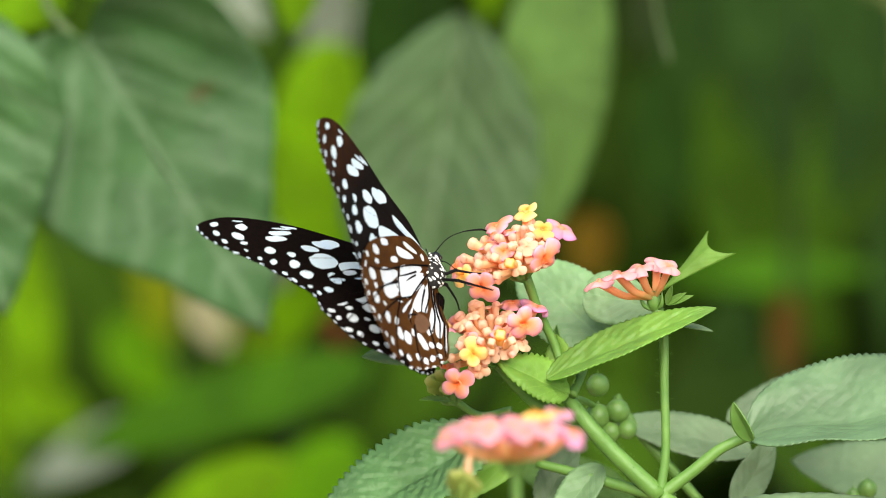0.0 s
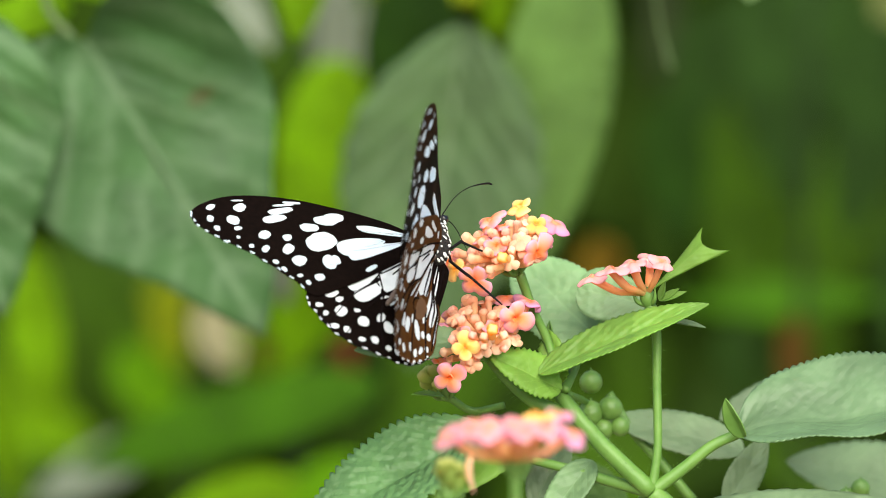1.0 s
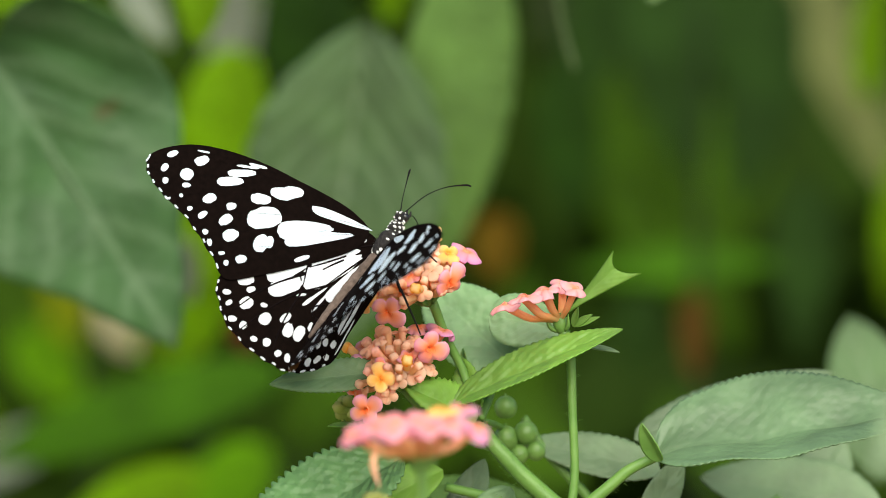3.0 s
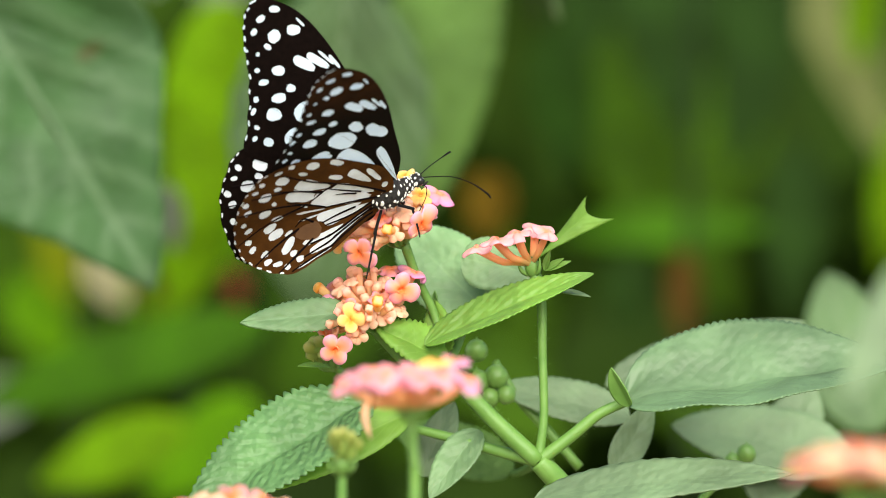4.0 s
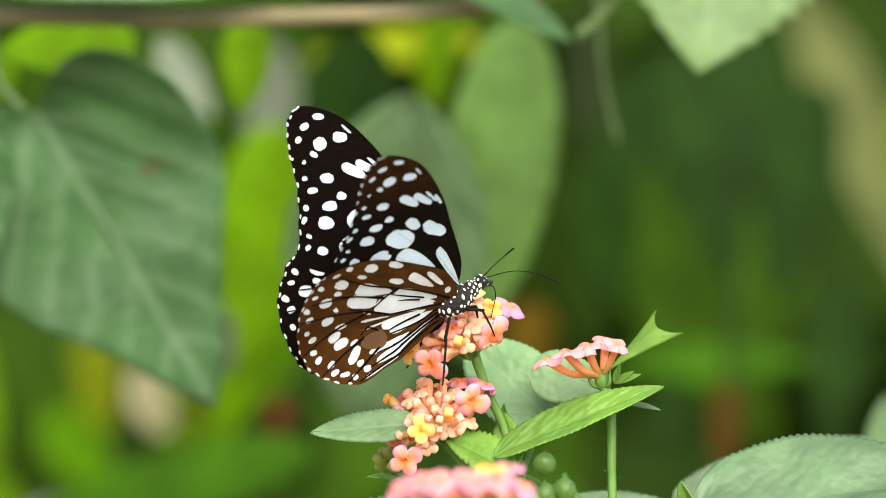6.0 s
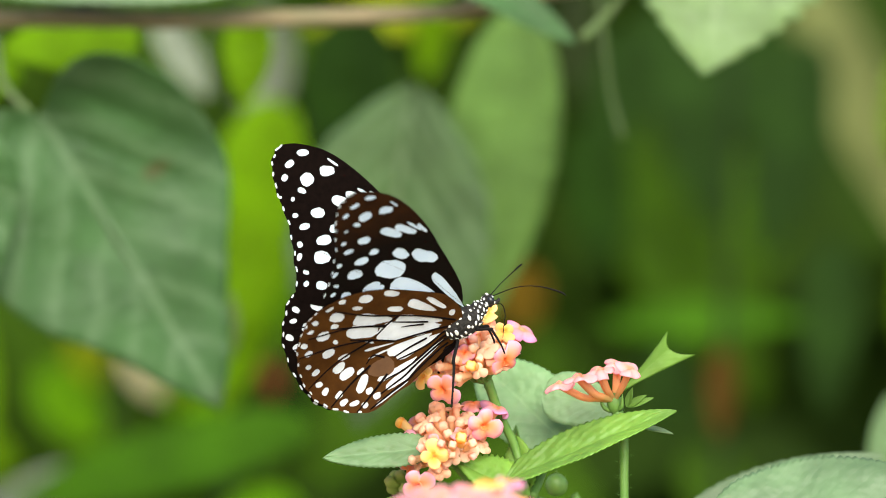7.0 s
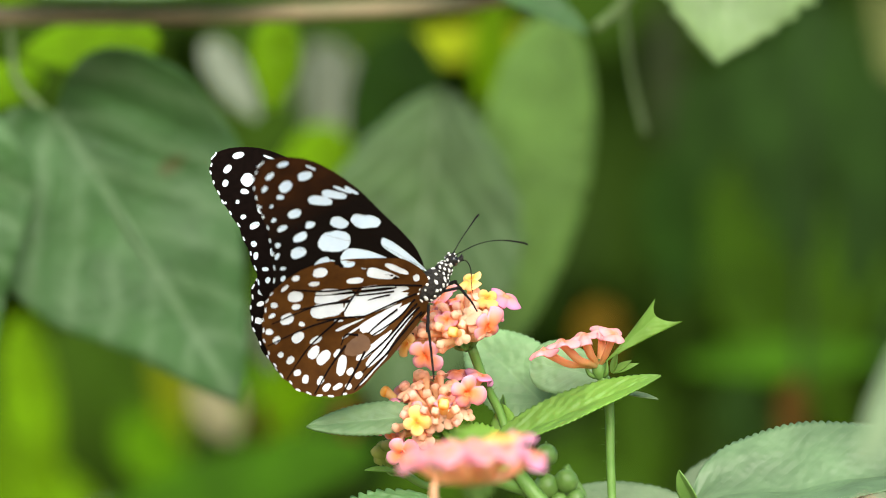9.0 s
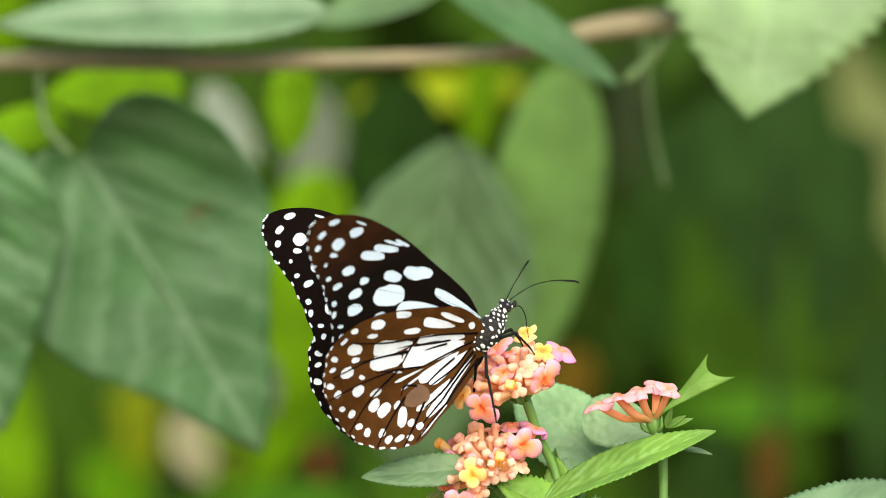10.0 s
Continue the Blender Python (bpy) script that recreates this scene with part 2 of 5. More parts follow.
PEACH = petal_material("peach_petal", [(0.0, (0.55, 0.55, 0.15)), (0.22, (0.88, 0.65, 0.33)), (0.5, (0.92, 0.6, 0.38)), (0.75, (0.93, 0.62, 0.43)), (1.0, (0.94, 0.7, 0.53))])
YELLOW = petal_material("yellow_petal", [(0.0, (0.62, 0.55, 0.2)), (0.4, (0.88, 0.6, 0.26)), (0.55, (0.92, 0.42, 0.05)), (0.75, (0.93, 0.62, 0.17)), (1.0, (0.93, 0.72, 0.36))])
ROSE = petal_material("rose_petal", [(0.0, (0.55, 0.5, 0.13)), (0.18, (0.84, 0.58, 0.26)), (0.4, (0.88, 0.5, 0.3)), (0.53, (0.9, 0.38, 0.22)), (0.7, (0.87, 0.42, 0.4)), (1.0, (0.84, 0.43, 0.56))])
MAGENTA = petal_material("magenta_petal", [(0.0, (0.68, 0.46, 0.26)), (0.4, (0.88, 0.46, 0.28)), (0.56, (0.9, 0.36, 0.16)), (0.75, (0.87, 0.42, 0.46)), (1.0, (0.8, 0.4, 0.7))])
BLUSH = petal_material("blush_petal", [(0.0, (0.55, 0.42, 0.15)), (0.2, (0.86, 0.46, 0.2)), (0.42, (0.88, 0.42, 0.24)), (0.53, (0.9, 0.36, 0.2)), (0.7, (0.88, 0.45, 0.4)), (1.0, (0.87, 0.5, 0.58))])
BUD_PINK = petal_material("pink_bud", [(0.0, (0.53, 0.53, 0.14)), (0.3, (0.88, 0.58, 0.36)), (0.65, (0.9, 0.54, 0.41)), (1.0, (0.92, 0.6, 0.52))])
BUD_GREEN = petal_material("greenish_bud", [(0.0, (0.25, 0.4, 0.08)), (0.6, (0.4, 0.5, 0.12)), (1.0, (0.65, 0.62, 0.22))])
WING_TOP = plain("black_wing_scales", (0.0028, 0.0018, 0.0015), 0.85, (0.005, 0.003, 0.0025), 900, 0.1, spec=0.01)
WING_UNDER = plain("brown_wing_scales", (0.078, 0.03, 0.006), 0.7, (0.04, 0.0145, 0.003), 260, 0.1, spec=0.06, translucent=0.2, glow=(2.2, 1.6, 1.0))
WING_UNDER_FORE = plain("dark_brown_wing_scales", (0.034, 0.012, 0.0035), 0.7, (0.016, 0.006, 0.0025), 260, 0.1, spec=0.04)


def darken_towards_body(m):
    """The forewing's underside is brown towards the tip and black over its middle."""
    n, l = m.node_tree.nodes, m.node_tree.links
    tc, sep, ab, mr, mix = n.new("ShaderNodeTexCoord"), n.new("ShaderNodeSeparateXYZ"), n.new("ShaderNodeMath"), n.new("ShaderNodeMapRange"), n.new("ShaderNodeMixRGB")
    ab.operation = "ABSOLUTE"
    mr.inputs["From Min"].default_value, mr.inputs["From Max"].default_value = 0.024, 0.036
    l.new(tc.outputs["Object"], sep.inputs["Vector"]), l.new(sep.outputs["X"], ab.inputs[0]), l.new(ab.outputs["Value"], mr.inputs["Value"])
    b = n["Principled BSDF"]
    was = b.inputs["Base Color"].links[0].from_socket
    mix.inputs["Color1"].default_value = (0.004, 0.0025, 0.002, 1)
    l.new(mr.outputs["Result"], mix.inputs["Fac"]), l.new(was, mix.inputs["Color2"]), l.new(mix.outputs["Color"], b.inputs["Base Color"])


darken_towards_body(WING_UNDER_FORE)
PALE_BLUE = plain("bluish_white_wing_scales", (0.72, 0.83, 0.92), 0.5, (0.66, 0.78, 0.9), 500, 0.1, spec=0.3, translucent=0.4, glow=(1.1, 1.1, 1.1))
PALE = plain("white_wing_scales", (0.66, 0.7, 0.75), 0.55, (0.54, 0.57, 0.62), 400, 0.1, spec=0.3, translucent=0.2, glow=(1.1, 1.1, 1.1))
TAN_PATCH = plain("tan_scent_patch", (0.125, 0.055, 0.02), 0.6, (0.085, 0.036, 0.012), 300, 0.2, translucent=0.2)
VEIN = plain("black_vein", (0.005, 0.003, 0.003), 0.8, spec=0.03)
FUR = plain("black_body_hair", (0.01, 0.009, 0.009), 0.7, (0.03, 0.027, 0.025), 1500, 0.8, spec=0.2)
GREY_FUR = plain("grey_brown_body_hair", (0.15, 0.11, 0.09), 0.8, (0.07, 0.05, 0.04), 900, 0.8, spec=0.2)
DOT = plain("white_body_spot", (0.8, 0.8, 0.78), 0.7)
LEG = plain("black_leg", (0.006, 0.005, 0.005), 0.7, spec=0.12)
EYE = plain("dark_eye", (0.01, 0.01, 0.012), 0.2)


# ---- building blocks ----
def part(name, bm, mats, parent=None, label="", smooth=True, sharp=False):
    me = bpy.data.meshes.new(name)
    bm.normal_update()
    if sharp:
        for e in bm.edges:
            e.smooth = len(e.link_faces) == 2 and e.calc_face_angle(0) < 0.7
    bm.to_mesh(me)
    bm.free()
    for m in (mats if isinstance(mats, (list, tuple)) else [mats]):
        me.materials.append(m)
    me.polygons.foreach_set("use_smooth", [smooth] * len(me.polygons))
    ob = new(name, me)
    ob.parent = parent
    return tagged(ob, label)


def thing(name, label, category, group="", place=(0, 0, 0)):
    ob = new(name)
    ob.empty_display_size = 0.01
    ob.location = place
    return tagged(ob, label, category, group)


def smooth_line(points, n):
    """n + 1 places along a Catmull-Rom curve through the points."""
    p = [Vector(q) for q in points]
    p = [2 * p[0] - p[1], *p, 2 * p[-1] - p[-2]]
    out = []
    for i in range(n + 1):
        s = i / n * (len(p) - 3)
        k = min(int(s), len(p) - 4)
        t = s - k
        a, b, c, d = p[k:k + 4]
        out.append(0.5 * (2 * b + (c - a) * t + (2 * a - 5 * b + 4 * c - d) * t * t + (3 * b - a - 3 * c + d) * t ** 3))
    return out


def tube(bm, points, radii, n=16, sides=8, uv=None, caps=True, mat=0):
    """A tapered round tube along a curve."""
    line = smooth_line(points, n)
    rr = [x[0] for x in smooth_line([(r, 0, 0) for r in radii], n)] if len(radii) > 1 else [radii[0]] * (n + 1)
    layer = bm.loops.layers.uv.verify() if uv else None
    rings, up = [], Vector((0.3, -0.8, 0.5))
    for i, q in enumerate(line):
        d = (line[min(i + 1, n)] - line[max(i - 1, 0)]).normalized()
        x = d.cross(up)
        x = x.normalized() if x.length > 1e-4 else d.orthogonal().normalized()
        y = d.cross(x)
        rings.append([bm.verts.new(q + (x * math.cos(a) + y * math.sin(a)) * max(rr[i], 1e-6)) for a in (2 * math.pi * j / sides for j in range(sides))])
    for i in range(n):
        for j in range(sides):
            f = bm.faces.new((rings[i][j], rings[i][(j + 1) % sides], rings[i + 1][(j + 1) % sides], rings[i + 1][j]))
            f.material_index = mat
            if uv:
                for lo, s in zip(f.loops, (i, i, i + 1, i + 1)):
                    lo[layer].uv = (uv[0] + (uv[1] - uv[0]) * s / n, 0.5)
    if caps:
        for ring in (rings[0][::-1], rings[-1]):
            f = bm.faces.new(ring)
            f.material_index = mat
            if uv:
                for lo in f.loops:
                    lo[layer].uv = (uv[0] if ring[0] is rings[0][-1] else uv[1], 0.5)
    return rings


def blob(bm, centre, radii, turn=None, seg=14, mat=0, rough=0.0):
    """A rounded body, a little uneven."""
    res = bmesh.ops.create_uvsphere(bm, u_segments=seg, v_segments=max(6, seg // 2 + 2), radius=1.0)
    m = Matrix.Translation(centre) @ (turn.to_4x4() if turn else Matrix.Identity(4)) @ Matrix.Diagonal((*radii, 1))
    for v in res["verts"]:
        if rough:
            v.co *= 1 + rough * noise.noise(v.co * 2.3 + Vector(centre) * 500)
        v.co = m @ v.co
    for v in res["verts"]:
        for f in v.link_faces:
            f.material_index = mat
    return res["verts"]


def leaf_mesh(length, width, kind="ovate", fold=0.15, droop=0.12, serr=0.0, teeth=16, quilt=0.0, ripple=0.02, nu=40, nv=12, thick=0.00025, seed=0, folds=11, slant=0.3):
    """A leaf blade along +x, its upper face towards +z, with midrib fold, droop, teeth and swellings between the veins."""
    bm = bmesh.new()
    layer = bm.loops.layers.uv.verify()

    def outline(u):
        if kind == "cordate":
            w = (u ** 0.36) * ((1 - u) ** 0.95) * 2.05
        elif kind == "wedge":
            w = (u ** 0.9) * ((1 - u) ** 0.75) * 3.1
        elif kind == "drop":
            w = (u ** 0.9) * ((1 - u) ** 0.45) * 2.36
        elif kind == "fan":
            w = u ** 1.25
        elif kind == "lance":
            w = math.sin(math.pi * u ** 0.85) ** 0.9
        else:
            w = (u ** 0.55) * ((1 - u) ** 0.8) * 2.02
        return max(w, 0.0)

    grids = []
    for face in (1, -1):
        rows = []
        for i in range(nu + 1):
            u = i / nu
            w = outline(u) * width / 2
            row = []
            for j in range(nv + 1):
                v = j / nv * 2 - 1
                s = abs(v)
                x = u * length
                if kind == "fan":
                    x -= length * 0.16 * (1 - v * v) * u ** 3 + length * 0.03 * v * u ** 3
                if kind == "cordate":
                    x -= length * 0.16 * s * s * max(0.0, 1 - u * 3.2)
                tooth = 1 + serr * (abs(math.sin(math.pi * (u * teeth - 0.12 * s))) ** 0.8 - 0.6) * s ** 6 * min(1.0, 12 * u, 12 * (1 - u))
                y = v * w * tooth
                z = abs(y) * fold - droop * length * (u * u) + ripple * width * noise.noise(Vector((u * 4, v * 1.5, seed * 3.1)))
                if quilt:
                    ph = ((u - s * slant) * folds) % 1.0
                    z += quilt * math.sin(math.pi * ph) ** 0.6 * min(1.0, s * 4) * (1 - s ** 6)
                row.append(bm.verts.new((x, y, z + face * thick / 2)))
            rows.append(row)
        grids.append(rows)
        for i in range(nu):
            for j in range(nv):
                q = (rows[i][j], rows[i + 1][j], rows[i + 1][j + 1], rows[i][j + 1])
                c = ((i, j), (i + 1, j), (i + 1, j + 1), (i, j + 1))
                if face < 0:
                    q, c = q[::-1], c[::-1]
                f = bm.faces.new(q)
                for lo, (a, b) in zip(f.loops, c):
                    lo[layer].uv = (a / nu, b / nv)
    top, bot = grids
    for i in range(nu):
        for j in (0, nv):
            q = (top[i][j], bot[i][j], bot[i + 1][j], top[i + 1][j])
            f = bm.faces.new(q if j == 0 else q[::-1])
            for lo, a in zip(f.loops, (i, i, i + 1, i + 1)):
                lo[layer].uv = (a / nu, j / nv)
    return bm


# reach of a heart-shaped blade from its stalk, by the angle off its tip
HEART = ((0, 1.0), (6, 0.89), (14, 0.745), (24, 0.65), (38, 0.585), (52, 0.525), (70, 0.42), (90, 0.315), (115, 0.245), (140, 0.18), (160, 0.1), (180, 0.03))


def heart_mesh(length, width, droop=0.1, fold=0.03, ripple=0.05, quilt=0.0015, folds=7, slant=0.5, curl=0.0, stalk=0.0, thick=0.00025, seed=0):
    """A heart-shaped blade whose lobes reach back past the stalk; the lobe on its +y side may curl over."""
    bm = bmesh.new()
    layer = bm.loops.layers.uv.verify()
    turn, reach = [math.radians(a) for a, _ in HEART], [k for _, k in HEART]
    wide = width / (0.87 * length)
    na, nr = 96, 22
    shells = []
    for face in (1, -1):
        rings = []
        for i in range(nr + 1):
            ring = []
            for j in range(na):
                a = 2 * math.pi * j / na - math.pi
                k = float(np.interp(abs(a), turn, reach)) * (1 + 0.012 * math.sin(9 * a + seed)) * i / nr
                u, y = k * math.cos(a), k * math.sin(a) * wide
                s = min(1.0, abs(y) / 0.46)
                z = abs(y) * fold - droop * max(0.0, u) ** 2
                z += curl * max(0.0, 0.53 * y - 0.85 * u + 0.06) ** 2
                z = z * length + ripple * width * noise.noise(Vector((u * 4, y * 3, seed * 3.1)))
                z += quilt * math.sin(math.pi * (((u - s * slant) * folds) % 1.0)) ** 0.6 * min(1.0, s * 4) * (1 - (i / nr) ** 6)
                ring.append((bm.verts.new((u * length, y * length, z + face * thick / 2)), (u, 0.5 + y)))
            rings.append(ring)
        shells.append(rings)
        for i in range(nr):
            for j in range(na):
                q = [rings[i][j], rings[i + 1][j], rings[i + 1][(j + 1) % na], rings[i][(j + 1) % na]]
                f = bm.faces.new([v for v, _ in (q if face > 0 else q[::-1])])
                for lo, (_, c) in zip(f.loops, q if face > 0 else q[::-1]):
                    lo[layer].uv = c
    for j in range(na):
        q = [shells[0][nr][j], shells[1][nr][j], shells[1][nr][(j + 1) % na], shells[0][nr][(j + 1) % na]]
        f = bm.faces.new([v for v, _ in q])
        for lo, (_, c) in zip(f.loops, q):
            lo[layer].uv = c
    if stalk:
        tube(bm, [(-stalk, 0, -stalk * 0.15), (-stalk * 0.4, 0, 0), (length * 0.02, 0, 0), (length * 0.5, 0, -droop * length * 0.25 - thick), (length * 0.92, 0, -droop * length * 0.85 - thick)],
             [width * 0.022, width * 0.02, width * 0.018, width * 0.01, width * 0.003], 16, 6, uv=(0.5, 0.5))
    bmesh.ops.remove_doubles(bm, verts=bm.verts, dist=1e-6)
    return bm


def leaf(parent, base, tip, width, normal, mat, label="", name="leaf", **shape):
    """A leaf from base to tip; width in metres; normal: the way its upper face looks."""
    d = tip - base
    length = d.length
    droop = shape.setdefault("droop", 0.1)
    x = d.normalized()
    z = (Vector(normal) - x * Vector(normal).dot(x)).normalized()
    # tilt so that the drooping blade still ends at its tip
    x2 = (x + z * droop).normalized()
    z2 = (z - x2 * z.dot(x2)).normalized()
    build = heart_mesh if shape.get("kind") == "heart" else leaf_mesh
    if build is heart_mesh:
        shape.pop("kind")
    ob = part(name, build(length / math.sqrt(1 + droop * droop), width, **shape), mat, parent, label)
    m = Matrix((x2, z2.cross(x2), z2)).transposed().to_4x4()
    ob.matrix_basis = Matrix.Translation(base - (parent.location if parent else Vector())) @ m
    return ob


# ---- ground ----
# out of view; its paleness is added to brighten wings and leaves from below
def ground():
    bm = bmesh.new()
    bmesh.ops.create_grid(bm, x_segments=60, y_segments=60, size=1.0)
    for v in bm.verts:
        r = max(abs(v.co.x), abs(v.co.y))
        k = 3 * r + 397 * r ** 6
        v.co.x, v.co.y = v.co.x / max(r, 1e-6) * k, v.co.y / max(r, 1e-6) * k
        v.co.z = 0.02 * noise.noise(v.co * 2.0) if k < 20 else 0
    tagged(part("ground", bm, BOUNCE_GROUND), "unseen ground under the shrubs, made pale to bounce light upwards", "ground", kind="structure")


ground()


# ---- lantana plant in the plane of focus ----
def floret(parent, foot, mouth, facing, size, mat, bend=0.25, lobes=4, name="floret"):
    """An open floret: a curved tube from the head's middle and a lobed disc that looks along facing."""
    bm = bmesh.new()
    layer = bm.loops.layers.uv.verify()
    f = Vector(facing).normalized()
    span = (mouth - foot).length
    mid = foot.lerp(mouth, 0.6) - f * span * bend * 0.5
    r = size * 0.115
    tube(bm, [foot, foot.lerp(mid, 0.55), mid, mouth - f * size * 0.02], [r * 0.8, r * 0.95, r * 1.15, r * 1.3], 10, 8, uv=(0.0, 0.45), caps=False)
    x = f.orthogonal().normalized()
    x = Matrix.Rotation(random.uniform(0, 6.28), 3, f) @ x
    y = f.cross(x)
    n, rings = 32, 5
    skew = [random.uniform(0.8, 1.1) for _ in range(lobes)]
    skew[0] = 1.22
    bow = [random.uniform(-0.08, 0.2) for _ in range(lobes)]
    grid = []
    for back in (0, 1):
        layers = []
        for k in range(rings + 1):
            s = k / rings
            ring = []
            for j in range(n):
                a = 2 * math.pi * j / n
                lobe = abs(math.cos(a * lobes / 2)) ** 0.6
                one = int((a * lobes / (2 * math.pi) + 0.5) % lobes)
                rad = r * 0.2 + (size * 0.52 * (0.62 + 0.38 * lobe) * skew[one] - r * 0.2) * s
                lift = size * (-0.03 + 0.16 * s - (0.2 + bow[one]) * s * s + 0.04 * s * math.sin(a * lobes + 1.0) + 0.03 * math.sin(a * 2 + span * 900)) - back * size * 0.03
                if k == 0:
                    lift -= size * 0.05
                ring.append(bm.verts.new(mouth + x * (rad * math.cos(a)) + y * (rad * math.sin(a)) + f * lift))
            layers.append(ring)
        for k in range(rings):
            for j in range(n):
                q = [layers[k][j], layers[k + 1][j], layers[k + 1][(j + 1) % n], layers[k][(j + 1) % n]]
                uvs = [k, k + 1, k + 1, k]
                fc = bm.faces.new(q if back else q)
                for lo, s in zip(fc.loops, uvs):
                    lo[layer].uv = (0.5 + 0.5 * s / rings, 0.5)
        grid.append(layers)
    for j in range(n):
        fc = bm.faces.new((grid[0][rings][j], grid[1][rings][j], grid[1][rings][(j + 1) % n], grid[0][rings][(j + 1) % n]))
        for lo in fc.loops:
            lo[layer].uv = (1.0, 0.5)
    bmesh.ops.recalc_face_normals(bm, faces=bm.faces)
    return part(name, bm, mat, parent)


def bud(parent, foot, tip, size, mat):
    """A closed bud: a thin tube that swells into a rounded, faintly four-sided knob."""
    bm = bmesh.new()
    d = (tip - foot).normalized()
    side = Matrix.Rotation(random.uniform(0, 6.28), 3, d) @ d.orthogonal().normalized() * size * random.uniform(0.1, 0.45)
    rings = tube(bm, [foot, foot.lerp(tip, 0.45) + side, tip - d * size * 0.3, tip, tip + d * size * 0.28, tip + d * size * 0.38], [size * 0.17, size * 0.23, size * 0.31, size * 0.38, size * 0.3, size * 0.1], 18, 12, uv=(0.0, 1.0))
    for ring in rings[8:]:
        c = sum((v.co for v in ring), Vector()) / len(ring)
        for j, v in enumerate(ring):
            v.co = c + (v.co - c) * (1 + 0.17 * math.cos(j / len(ring) * 8 * math.pi + 1.0))
    return part("bud", bm, mat, parent)


def flower_head(parent, foot, axis, opened, buds, sepals=6, dome=0, spread=70, reach=0.0088):
    """A flower head: a short green receptacle with sepals, open florets and buds. Places are on the layout grid."""
    bm = bmesh.new()
    axis = Vector(axis).normalized()
    blob(bm, foot + axis * 0.0012, mm(1.5, 1.5, 2.2), axis.to_track_quat("Z", "Y").to_matrix(), 12, rough=0.15)
    for i in range(sepals):
        a = 2 * math.pi * i / sepals + 0.4
        o = axis.orthogonal().normalized()
        s = Matrix.Rotation(a, 3, axis) @ o
        tube(bm, [foot + s * 0.001, foot + s * 0.0022 + axis * 0.001, foot + s * 0.0028 + axis * 0.0034], mm(0.5, 0.45, 0.08), 6, 5)
    head = part("flower_head", bm, STEM, parent)
    start = foot + axis * 0.0018
    for u, v, y, size, mat, fx, fy, fz in opened:
        floret(head, start, at(u, v, y), (fx, fy, fz), size * 0.00013, mat)
    for u, v, y, size, mat in buds:
        bud(head, start, at(u, v, y), size * 0.0001, mat)
    # closed buds crowd the dome between them
    side = axis.orthogonal().normalized()
    for i in range(dome):
        tilt = radians(spread) * math.sqrt((i + 0.5) / dome)
        d = Matrix.Rotation(i * 2.399 + random.uniform(-0.3, 0.3), 3, axis) @ (Matrix.Rotation(tilt, 3, side) @ axis)
        tip = start + d * reach * random.uniform(0.8, 1.08)
        if i % 3 == 1:
            floret(head, start, tip + d * 0.0004, d + Vector((random.uniform(-0.4, 0.4), -0.2, 0.3)), random.uniform(0.0032, 0.0044), random.choice((PEACH, PEACH, PINK)), name="small_floret")
        else:
            bud(head, start, tip, random.uniform(0.0019, 0.0028), random.choice((PEACH, PEACH, BUD_PINK)))
    return head


def branch(parent, points, radii, n=18, name="stem", mat=None, hairs=0):
    bm = bmesh.new()
    tube(bm, points, [r * 0.00011 for r in radii], n, 10)
    line = smooth_line(points, 60)
    for i in range(hairs):
        k = random.randrange(60)
        q = line[k].lerp(line[k + 1], random.random())
        d = (line[k + 1] - line[k]).normalized()
        o = Matrix.Rotation(random.uniform(0, 6.28), 3, d) @ d.orthogonal().normalized()
        r = radii[0] * 0.0001
        tube(bm, [q + o * r, q + o * (r + random.uniform(0.0005, 0.0011)) + d * 0.0003], mm(0.03, 0.01), 1, 3)
    return part(name, bm, mat or STEM, parent)


def trunk(parent, foot, top, r0, r1, name="stem", mat=None):
    """A long bare stem from the ground, nearly straight."""
    pts = [foot.lerp(top, i / 7) + Vector((0.004 * math.sin(i * 1.9), 0.003 * math.sin(i * 2.7), 0)) * (0 if i in (0, 7) else 1) for i in range(8)]
    return branch(parent, pts, [r0 + (r1 - r0) * i / 7 for i in range(8)], 28, name, mat)


